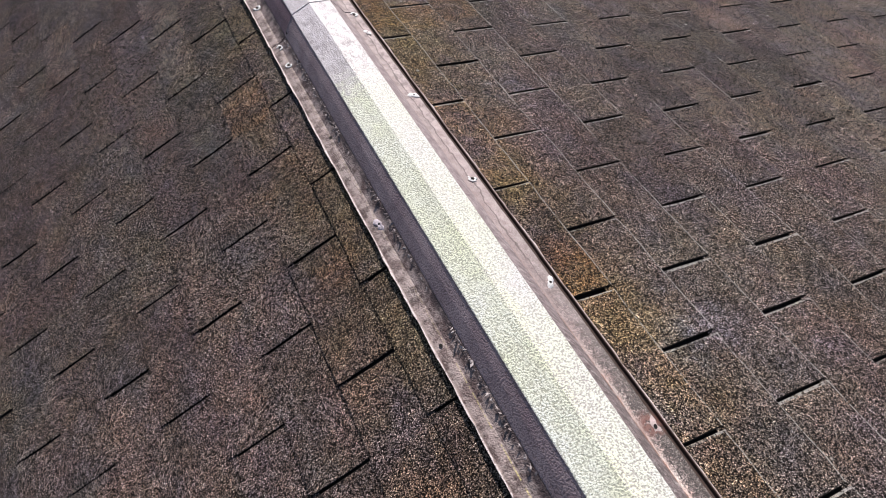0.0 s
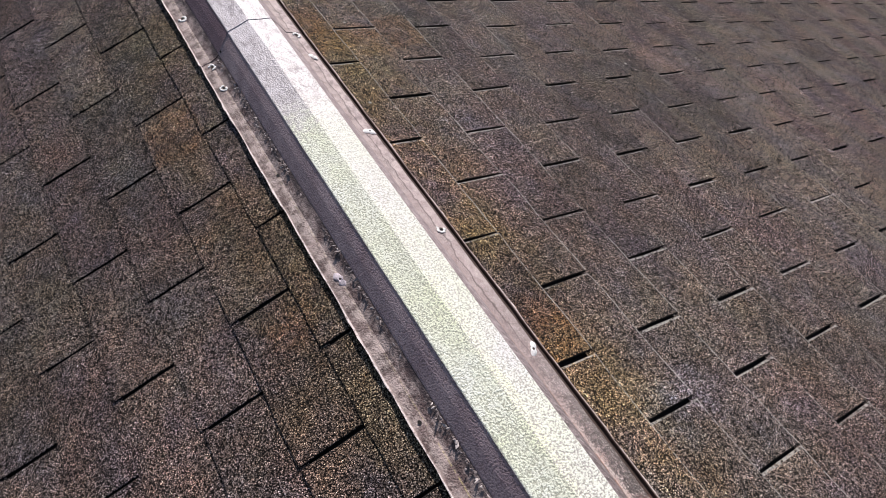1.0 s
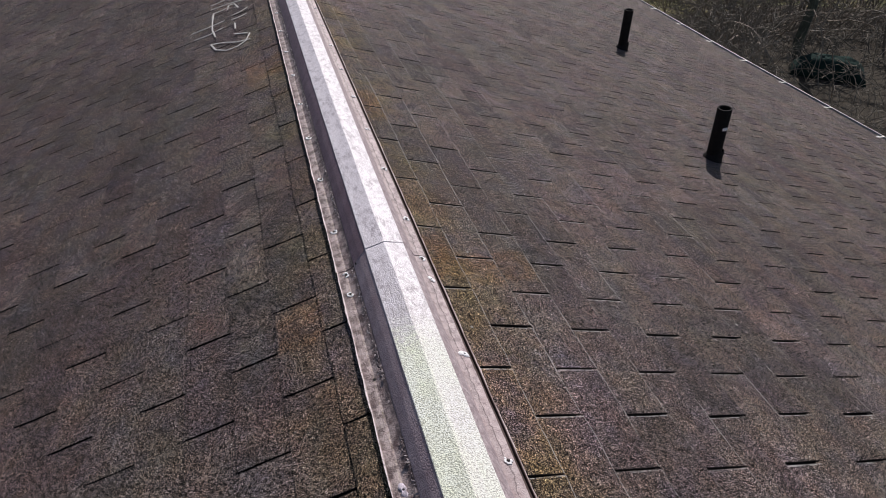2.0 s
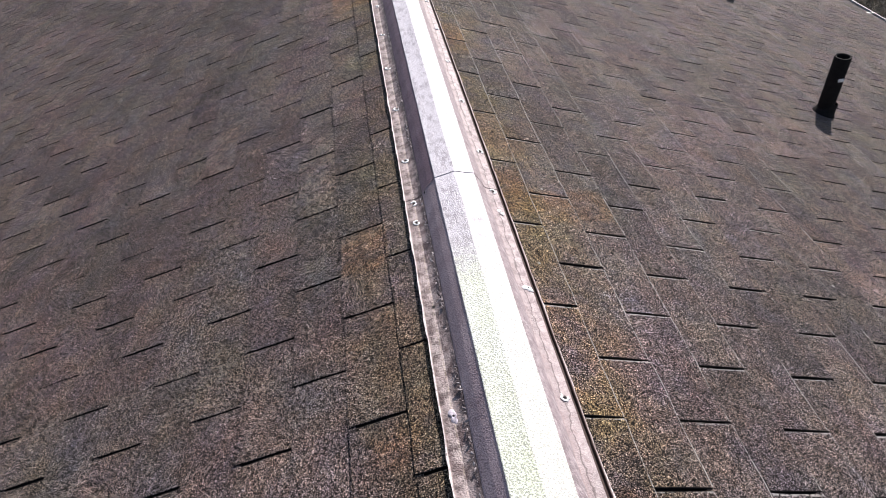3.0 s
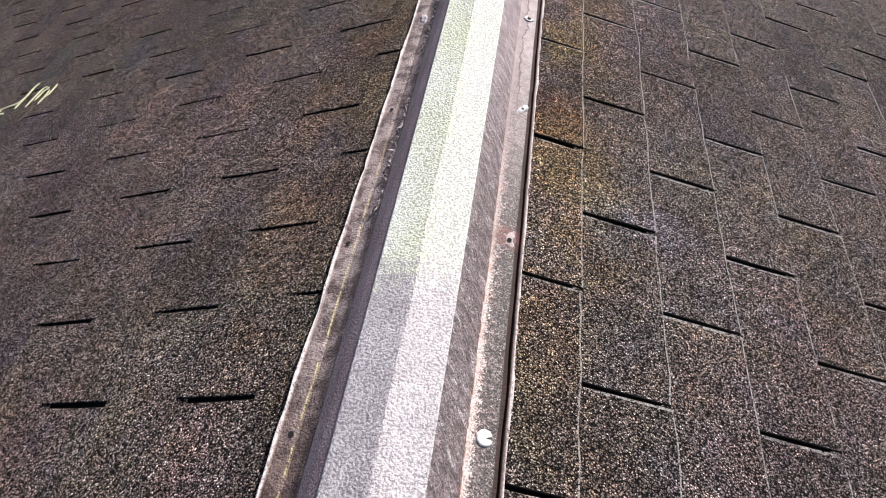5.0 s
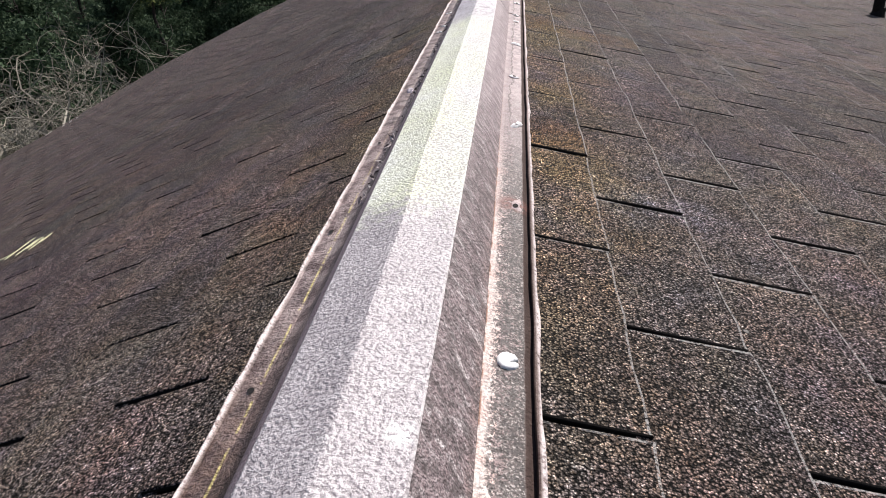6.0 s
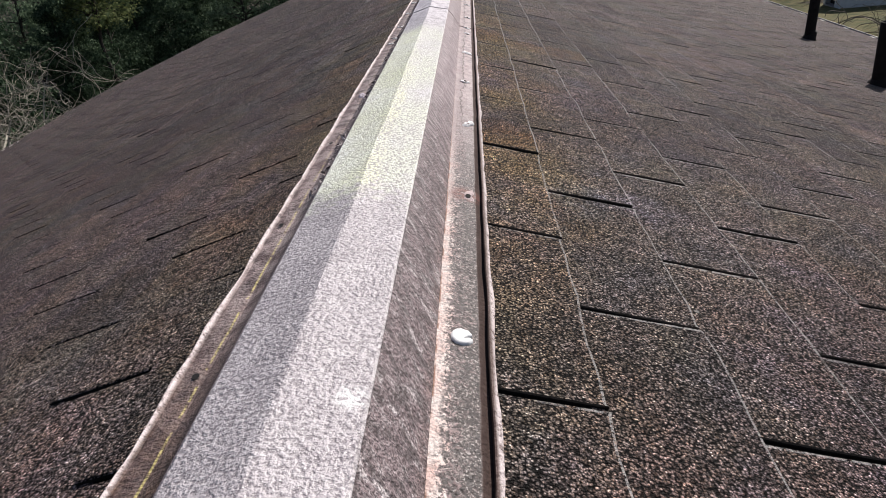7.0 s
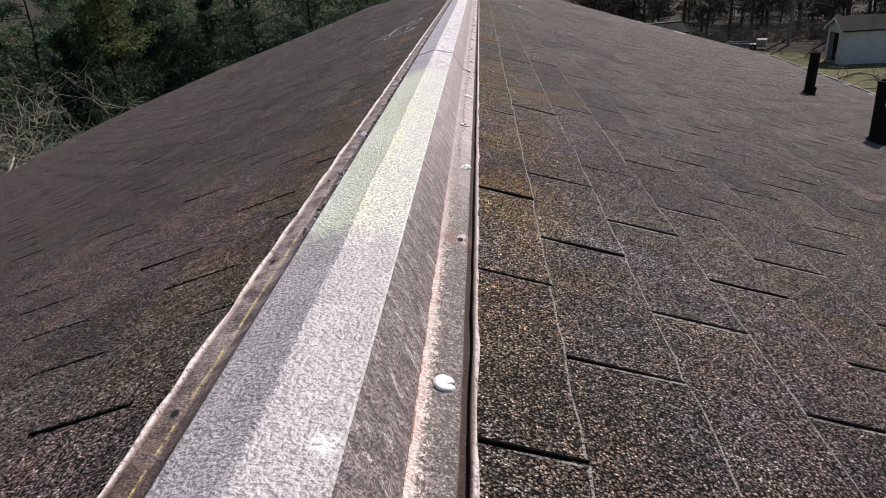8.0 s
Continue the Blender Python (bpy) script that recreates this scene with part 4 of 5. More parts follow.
# ---- gutter along the sunny eave ----
def build_gutter():
    a = PITCH_R
    ex, ez = EAVE_R * math.cos(a), -EAVE_R * math.sin(a)
    g = thing("gutter", pose(ex, 0, ez), "white metal gutter along the eave", "gutter")
    prof = [(-0.010, 0.002), (-0.008, -0.11), (0.03, -0.112), (0.042, -0.09), (0.050, -0.04), (0.056, -0.02), (0.057, 0.000), (0.052, 0.0035), (0.047, 0.003)]
    v, f = sweep(prof, Y0, Y1, 0.0012, 24, lambda i, y: (0.0, sag(1, EAVE_R, y)))
    raw("trough", v, [q[::-1] for q in f], M_WHITE, g)
    y = Y0 + 0.3
    me = None
    while y < Y1:
        if me is None:
            bm = bmesh.new()
            box(bm, (-0.012, -0.009, -0.005), (0.052, 0.009, -0.001), 0.001)
            box(bm, (-0.040, -0.010, 0.004), (-0.008, 0.010, 0.008), 0.001)
            me = mesh_of(bm, "hanger", M_WHITE)
        h = new("hanger", me)
        h.parent = g
        h.matrix_basis = pose(0, y, 0.004 + sag(1, EAVE_R, y))
        y += 0.66
    return g


build_gutter()


# ---- bare metal along the far rake ----
def build_flashing():
    g = thing("rake_flashing", pose(0, 0, 0), "bent strip of rake flashing with bright bare spots", "flashing", kind="structure")
    for d0, d1, w in ((2.98, 3.06, 0.035), (3.62, 3.84, 0.06)):
        a, b = on_slope(1, d0, Y1 - w - 0.45, 0.006), on_slope(1, d1, Y1 - w * 0.8 - 0.45, 0.006)
        v = [a, b, b + Vector((0, w, 0.004)), a + Vector((0, w, 0.003))]
        v += [q - Vector((0, 0, 0.012)) for q in v]
        raw("strip", v, [(0, 1, 2, 3), (7, 6, 5, 4), (0, 4, 5, 1), (1, 5, 6, 2), (2, 6, 7, 3), (3, 7, 4, 0)], M_WHITE, g)
    for d0, d1, y0, y1 in ((5.66, 5.84, Y1 - 0.15, Y1 - 0.11), (6.82, 6.835, 7.45, 7.53), (6.82, 6.835, 7.62, 7.70), (6.82, 6.835, 7.80, 7.86), (6.93, 6.95, 7.2, 7.36)):
        v = [on_slope(-1, d, y, 0.008) for d, y in ((d0, y0), (d1, y0), (d1, y1), (d0, y1))]
        v += [q - Vector((0, 0, 0.012)) for q in v]
        raw("strip", v, [(3, 2, 1, 0), (4, 5, 6, 7), (1, 5, 4, 0), (2, 6, 5, 1), (3, 7, 6, 2), (0, 4, 7, 3)], M_TRIM, g)


build_flashing()


# ---- chalk marks ----
def stroke(parent, side, pts, w, material, seed):
    """One rubbed chalk stroke lying on the shingles through slope points (d, y)."""
    rnd = random.Random(seed)
    verts, faces = [], []
    path = []
    for (d0, y0), (d1, y1) in zip(pts, pts[1:]):
        n = max(2, int(math.hypot(d1 - d0, y1 - y0) / 0.012))
        path += [(d0 + (d1 - d0) * i / n, y0 + (y1 - y0) * i / n) for i in range(n)]
    path.append(pts[-1])
    for i, (d, y) in enumerate(path):
        e, b = path[min(i + 1, len(path) - 1)], path[max(i - 1, 0)]
        t = Vector((e[0] - b[0], e[1] - b[1])).normalized()
        k = w * rnd.uniform(0.55, 1.1) * (0.5 if i in (0, len(path) - 1) else 1)
        for s in (-1, 1):
            verts.append(on_slope(side, d - t.y * k * s, y + t.x * k * s, 0.0035))
        for s in (-1, 1):
            verts.append(on_slope(side, d - t.y * k * s * 0.7, y + t.x * k * s * 0.7, 0.0052))
        if i:
            a, c = (i - 1) * 4, i * 4
            faces += [(a, a + 2, c + 2, c), (a + 2, a + 3, c + 3, c + 2), (a + 3, a + 1, c + 1, c + 3)]
    if side < 0:
        faces = [q[::-1] for q in faces]
    return raw("stroke", verts, faces, material, parent)


def build_chalk():
    g = thing("chalk_mark", pose(0, 0, 0), "faded white chalk strokes rubbed on brown shingles", "chalk mark")
    lines = [[(0.51, 4.13), (0.38, 4.13), (0.31, 4.12)], [(0.51, 4.04), (0.40, 4.02), (0.28, 3.96)], [(0.38, 4.18), (0.39, 4.09)], [(0.32, 4.17), (0.31, 4.06), (0.30, 3.99)],
             [(0.40, 3.89), (0.39, 3.98), (0.35, 3.96), (0.33, 3.85)], [(0.50, 3.85), (0.49, 3.94), (0.41, 3.93)], [(0.63, 3.72), (0.52, 3.71), (0.42, 3.71)], [(0.61, 3.58), (0.52, 3.57), (0.43, 3.59)],
             [(0.49, 3.94), (0.50, 3.77), (0.50, 3.63), (0.48, 3.48)], [(0.38, 3.75), (0.33, 3.75), (0.27, 3.78)], [(0.38, 3.67), (0.33, 3.66), (0.28, 3.67)], [(0.36, 3.59), (0.36, 3.48)],
             [(0.28, 3.31), (0.31, 3.21), (0.36, 3.18), (0.42, 3.19), (0.48, 3.27), (0.51, 3.39)], [(0.51, 3.39), (0.42, 3.32), (0.36, 3.25), (0.28, 3.21)], [(0.37, 3.40), (0.29, 3.32)]]
    for i, p in enumerate(lines):
        stroke(g, -1, p, 0.0062, M_CHALK, i)
    g = thing("chalk_mark", pose(0, 0, 0), "fresh yellow-white chalk zigzag on brown shingles", "chalk mark")
    z = [[(1.43, 0.44), (1.47, 0.448), (1.471, 0.47), (1.442, 0.477), (1.411, 0.481), (1.40, 0.507), (1.402, 0.547), (1.394, 0.576)], [(1.40, 0.451), (1.401, 0.488), (1.398, 0.515), (1.40, 0.562)],
         [(1.352, 0.445), (1.35, 0.488), (1.348, 0.525), (1.339, 0.535), (1.315, 0.525)], [(1.334, 0.469), (1.33, 0.512), (1.315, 0.525)], [(1.301, 0.442), (1.30, 0.478), (1.304, 0.509)], [(1.306, 0.466), (1.288, 0.482), (1.29, 0.533)]]
    for i, p in enumerate(z):
        stroke(g, -1, p, 0.0058, M_CHALK_Y, 40 + i)
    g = thing("chalk_mark", pose(0, 0, 0), "faint white chalk strokes on sunlit brown shingles", "chalk mark")
    for i, p in enumerate([[(0.42, 5.5), (0.62, 5.35)], [(0.46, 5.7), (0.60, 5.6)], [(0.55, 5.8), (0.52, 5.4)]]):
        stroke(g, 1, p, 0.007, M_CHALK, 60 + i)


build_chalk()


# ---- yard: shed, trailer, neighbour's roof ----
def build_shed():
    base = Vector((20.7, 39.5, ground_z(20.7, 39.5)))
    m = Matrix.Translation(base) @ pose(0, 0, 0, 0, 0, -6)
    g = thing("shed", m, "small white-sided garden shed with a grey gable roof", "shed")
    L, W, H, R = 5.2, 2.4, 1.97, 2.52
    # long side along +x, gable end at x = 0 running along +y
    for i in range(10):
        for nm, y0 in (("siding_board", -0.02), ("siding_board", W)):
            part(nm, box(bmesh.new(), (0, y0, i * 0.2), (L, y0 + 0.025, i * 0.2 + 0.197), 0.004), M_SIDING, g)
    part("back_wall", box(bmesh.new(), (L - 0.06, 0.006, 0), (L, W - 0.006, H)), M_SIDING, g)
    for y0, y1 in ((0.006, 0.72), (2.14, W - 0.006)):
        part("gable_wall", box(bmesh.new(), (0, y0, 0), (0.06, y1, H)), M_SIDING, g)
    v = [(0, 0, H), (0, W, H), (0, W / 2, R - 0.05)]
    raw("gable", [(x + 0.001, y, z + 0.002) for x, y, z in v] + [(x + 0.06, y, z + 0.002) for x, y, z in v], [(0, 2, 1), (3, 4, 5), (0, 1, 4, 3), (1, 2, 5, 4), (2, 0, 3, 5)], M_SIDING, g)
    part("lintel", box(bmesh.new(), (0.0, 0.722, H - 0.3), (0.06, 2.138, H)), M_SIDING, g)
    part("floor_slab", box(bmesh.new(), (0.0, 0, -0.3), (L, W, 0.0)), M_TRIM, g)
    # near-black panel behind the doorway stands in for the unlit interior
    part("interior_shade", box(bmesh.new(), (0.35, 0.1, 0.01), (0.40, W - 0.1, H - 0.05)), M_DARKIN, g)
    for s in (0, 1):
        y0, z0 = (-0.22, H - 0.13) if s == 0 else (W + 0.22, H - 0.13)
        vv = []
        for x in (-0.2, L + 0.2):
            for h in (0.0, 0.07):
                vv += [(x, y0, z0 + h), (x, W / 2, R + h)]
        raw("roof", vv, [(0, 1, 5, 4), (2, 6, 7, 3), (0, 4, 6, 2), (1, 3, 7, 5), (0, 2, 3, 1), (4, 5, 7, 6)], M_GREYROOF, g)
    for s, y0, y1 in ((0, -0.22, W / 2), (1, W + 0.22, W / 2)):
        z0, z1 = H - 0.14, R - 0.01
        vv = [(x, y, z + h) for x in (-0.225, -0.202) for h in (-0.12, 0.06) for y, z in ((y0, z0), (y1, z1))]
        raw("bargeboard", vv, [(0, 1, 3, 2), (4, 6, 7, 5), (0, 4, 5, 1), (2, 3, 7, 6), (0, 2, 6, 4), (1, 5, 7, 3)], M_SIDING, g)
    return g


build_shed()


def build_trailer():
    x, y = 19.6, 50.5
    m = Matrix.Translation((x, y, ground_z(x, y))) @ pose(0, 0, 0, 0, 0, -24) @ Matrix.Scale(0.66, 4)
    g = thing("utility_trailer", m, "grey flatbed utility trailer parked on the grass", "trailer")
    part("bed", box(bmesh.new(), (-2.6, -0.9, 0.42), (1.3, 0.9, 0.58), 0.03), M_STEEL, g)
    part("side_rail", box(bmesh.new(), (-2.6, -0.9, 0.582), (0.2, -0.85, 0.78), 0.02), M_STEEL, g)
    part("side_rail", box(bmesh.new(), (-2.6, 0.85, 0.582), (0.2, 0.9, 0.78), 0.02), M_STEEL, g)
    part("box", box(bmesh.new(), (0.75, -0.8, 0.582), (1.75, 0.8, 1.1), 0.04), M_TRIM, g)
    part("tongue", box(bmesh.new(), (1.302, -0.06, 0.42), (2.4, 0.06, 0.52), 0.02), M_STEEL, g)
    for yy in (-0.98, 0.98):
        bm = bmesh.new()
        bmesh.ops.create_cone(bm, cap_ends=True, segments=24, radius1=0.34, radius2=0.34, depth=0.2)
        bmesh.ops.bevel(bm, geom=[e for e in bm.edges if e.calc_face_angle(0) > 1], offset=0.04, segments=2, affect="EDGES")
        w = part("wheel", bm, M_TYRE, g)
        w.matrix_basis = pose(0.45, yy, 0.34, 90)
        bm = bmesh.new()
        bmesh.ops.create_cone(bm, cap_ends=True, segments=20, radius1=0.18, radius2=0.14, depth=0.215)
        r = part("rim", bm, M_STEEL, w)
    part("fender", box(bmesh.new(), (0.0, -1.1, 0.70), (0.9, -0.9, 0.735), 0.02), M_STEEL, g)
    return g


build_trailer()


def build_cabin():
    x, y = 13.9, 52.4
    m = Matrix.Translation((x, y, ground_z(x, y))) @ pose(0, 0, 0, 0, 0, 8) @ Matrix.Scale(0.65, 4)
    g = thing("outbuilding", m, "low dark outbuilding with a shallow grey roof", "outbuilding")
    part("wall", box(bmesh.new(), (-1.7, -2, -0.3), (1.7, 2, 2.2)), M_TRIM, g)
    v = [(-2, -2.4, 2.1), (2, -2.4, 2.1), (2, 0, 3.1), (-2, 0, 3.1), (-2, 2.4, 2.1), (2, 2.4, 2.1)]
    v += [(a, b, c + 0.1) for a, b, c in v]
    raw("roof", v, [(0, 3, 2, 1), (3, 4, 5, 2), (6, 7, 8, 9), (9, 8, 11, 10), (0, 1, 7, 6), (4, 10, 11, 5), (0, 6, 9, 3), (3, 9, 10, 4), (1, 2, 8, 7), (2, 5, 11, 8)], M_GREYROOF, g)
    part("ridge_cap", box(bmesh.new(), (-2.02, -0.16, 3.19), (2.02, 0.16, 3.24), 0.02), M_TRIM, g)
    return g


build_cabin()


# ---- trees and shrubs ----
def grow(rnd, start, way, length, radius, depth, out, spread=0.6, segs=5, droop=0.0, wild=0.16):
    """A crooked branch and its twigs, as (path, radii) pairs."""
    p, d = start.copy(), way.normalized()
    path, rad = [p.copy()], [radius]
    for i in range(segs):
        d = (d + Vector((rnd.gauss(0, wild), rnd.gauss(0, wild), rnd.gauss(0, wild * 0.8) - droop))).normalized()
        p = p + d * length / segs
        path.append(p.copy())
        rad.append(radius * (1 - 0.75 * (i + 1) / segs))
    out.append((path, rad))
    if depth > 0:
        for _ in range(rnd.randint(3, 5)):
            i = rnd.randint(1, segs)
            side = Vector((rnd.gauss(0, 1), rnd.gauss(0, 1), rnd.gauss(0.2, 0.7))).normalized()
            grow(rnd, path[i], (d + side * spread * 1.6), length * rnd.uniform(0.4, 0.7), rad[i] * 0.66, depth - 1, out, spread, max(4, segs - 1), droop, wild)


def shrub_mesh(seed, height, stems, thick, depth=3):
    rnd = random.Random(seed)
    out = []
    for _ in range(stems):
        a, t = rnd.uniform(0, 6.28), rnd.uniform(0.1, 0.75)
        grow(rnd, Vector((rnd.gauss(0, 0.25), rnd.gauss(0, 0.25), -0.1)), Vector((math.cos(a) * t, math.sin(a) * t, 1)), height * rnd.uniform(0.6, 1.0), thick, depth, out, 0.8, 9, 0.06, 0.46)
    verts, faces = [], []
    for path, rad in out:
        tube(verts, faces, path, [max(r, 0.0062) for r in rad], 3)
    return verts, faces


def shrub(seed, height, stems, thick, mat, label, depth=3):
    v, f = shrub_mesh(seed, height, stems, thick, depth)
    ob = raw("bare_shrub", v, f, mat)
    return tagged(ob, label, "shrub", "bare shrubs")


def sapling(seed, height):
    rnd = random.Random(seed)
    out = []
    for _ in range(5):
        a, t = rnd.uniform(0, 6.28), rnd.uniform(0.05, 0.35)
        grow(rnd, Vector((rnd.gauss(0, 0.5), rnd.gauss(0, 0.5), -0.1)), Vector((math.cos(a) * t, math.sin(a) * t, 1)), height * rnd.uniform(0.6, 1.0), 0.035, 2, out, 0.5, 7, 0.0, 0.12)
    for _ in range(3):
        # an arching cane
        a = rnd.uniform(0, 6.28)
        u = Vector((math.cos(a), math.sin(a), 0))
        s, r, h = Vector((rnd.gauss(0, 0.4), rnd.gauss(0, 0.4), -0.1)), rnd.uniform(1.2, 2.6), rnd.uniform(0.7, 1.4)
        out.append(([s + u * r * i / 9 + Vector((rnd.gauss(0, 0.02), rnd.gauss(0, 0.02), h * math.sin(math.pi * i / 9.5))) for i in range(10)], [0.022 - 0.0014 * i for i in range(10)]))
    verts, faces = [], []
    for path, rad in out:
        tube(verts, faces, path, [max(r, 0.010) for r in rad], 3)
    return tagged(raw("bare_sapling", verts, faces, M_TWIG_B), "clump of leafless saplings with arching canes", "sapling", "saplings")


def build_brambles(spots, seed, count, low, high, mat, label):
    """Tangles of arching canes that fill the rough ground beside the house."""
    rnd = random.Random(seed)
    verts, faces = [], []
    for x, y in spots:
        base = Vector((x, y, ground_z(x, y)))
        for _ in range(count):
            a = rnd.uniform(0, 6.28)
            u, v = Vector((math.cos(a), math.sin(a), 0)), Vector((-math.sin(a), math.cos(a), 0))
            s, r, h, bend = base + Vector((rnd.gauss(0, 0.9), rnd.gauss(0, 0.9), -0.1)), rnd.uniform(0.8, 3.2), rnd.uniform(low, high), rnd.gauss(0, 0.5)
            top = rnd.uniform(0.62, 1.0)
            path = [s + u * r * i / 9 + v * bend * (i / 9) ** 2 + Vector((rnd.gauss(0, 0.03), rnd.gauss(0, 0.03), h * math.sin(math.pi * top * i / 9))) for i in range(10)]
            t = rnd.uniform(0.020, 0.032) if rnd.random() < 0.12 else rnd.uniform(0.006, 0.015)
            tube(verts, faces, path, [t * (1 - 0.06 * i) for i in range(10)], 3)
    return tagged(raw("brambles", verts, faces, mat), label, "brambles", kind="stuff")


EAST = [(13.6, 19.4), (14.8, 21.0), (16.0, 22.6), (17.2, 24.2), (18.6, 25.8), (16.4, 20.6), (17.8, 22.2), (19.2, 23.6), (15.4, 18.6), (18.0, 20.4), (20.4, 21.8), (21.6, 23.8), (14.0, 17.0), (12.6, 16.2),
        (16.6, 17.0), (18.6, 17.2), (20.8, 19.2), (22.8, 21.0), (20.0, 26.8), (22.4, 26.2), (11.4, 12.2), (17.4, 26.4)]
build_brambles(EAST, 48, 64, 0.3, 1.7, M_CANE, "low tangle of pale arching bramble canes")


def build_tarp():
    """A low heap under a dark green tarp among the brush."""
    x, y = 14.4, 13.3
    bm = bmesh.new()
    bmesh.ops.create_grid(bm, x_segments=20, y_segments=12, size=1.0)
    for v in bm.verts:
        r = max(abs(v.co.x), abs(v.co.y))
        h = 0.52 * (1 - max(0.0, r - 0.55) / 0.45) ** 0.6 if r < 1 else 0.0
        v.co = Vector((v.co.x * 0.95, v.co.y * 0.45, h + 0.05 * noise.noise(v.co * 4)))
    ob = part("tarp", bm, M_TARP, None, "", True)
    ob.matrix_basis = pose(x, y, ground_z(x, y) - 0.02, 0, 0, -40)
    mod = ob.modifiers.new("thick", "SOLIDIFY")
    mod.thickness = 0.02
    return tagged(ob, "dark green tarp over a low heap in the brush", "tarp")


build_tarp()


def place_shrubs():
    rnd = random.Random(11)
    grey = [shrub(20 + i, 6.1, 9, 0.046, M_TWIG, "tangled leafless grey shrub") for i in range(2)]
    brown = [shrub(30 + i, 2.6, 4, 0.02, M_TWIG_B, "tangled leafless brown undergrowth shrub") for i in range(2)]
    left = [(-9.2, 8.5), (-10.3, 10.6), (-9.6, 12.6), (-11.4, 13.6), (-13.6, 14.2), (-12.6, 11.2), (-11.2, 7.4), (-14.5, 16.0), (-13.0, 9.0), (-8.8, 6.2), (-15.0, 12.0), (-11.0, 5.0)]
    right = [(8.3, 6.4), (9.4, 8.0), (10.6, 6.6), (9.0, 10.2), (10.8, 9.4), (12.4, 8.2), (10.4, 11.6), (11.6, 13.8), (15.4, 11.2), (13.0, 15.6),
             (15.0, 14.8), (17.0, 13.8), (8.2, 4.0), (10.0, 4.4), (12.0, 5.6), (14.2, 7.0), (16.2, 9.6), (8.6, 12.4), (18.0, 15.8), (19.6, 14.2), (18.6, 12.0), (20.4, 17.2), (22.0, 15.6)]
    scrub = [shrub(35, 3.2, 11, 0.03, M_TWIG_B, "brown leafless scrub at the edge of the wood", 2)]
    far = [(9 + i * 1.7 + rnd.uniform(-0.5, 0.5), 55.5 - i * 0.22 + row * 3.0 + rnd.uniform(-1.5, 1.5)) for row in range(2) for i in range(17)]
    young = [sapling(44 + i, 4.6 + 0.8 * i) for i in range(2)]
    grove = [(15.2, 18.4), (16.6, 17.6), (17.6, 19.0), (20.2, 19.0), (21.4, 17.8), (18.0, 14.4), (23.8, 17.6), (21.4, 14.0)]
    for spots, kinds in ((left, grey), (right, brown), (far, scrub), (grove, young)):
        for i, (x, y) in enumerate(spots):
            m = Matrix.Translation((x, y, ground_z(x, y))) @ pose(0, 0, 0, 0, 0, rnd.uniform(0, 360))
            if i < len(kinds):
                kinds[i].matrix_basis = m
            else:
                s = rnd.uniform(0.8, 1.2)
                copy_thing(kinds[i % len(kinds)], m).scale = (s, s, s)
    for x, y in ((14.5, 21.5), (15.8, 22.5), (17.2, 22.8), (18.6, 23.5), (16.2, 19.2), (20.0, 22.5), (21.5, 21.5), (19.5, 20.2), (14.0, 19.5), (15.6, 20.6), (17.2, 21.2), (13.2, 18.0), (12.6, 16.6), (18.8, 21.0)):
        s = rnd.uniform(0.5, 0.8)
        copy_thing(brown[0], Matrix.Translation((x, y, ground_z(x, y))) @ pose(0, 0, 0, 0, 0, rnd.uniform(0, 360))).scale = (s, s, s)


place_shrubs()


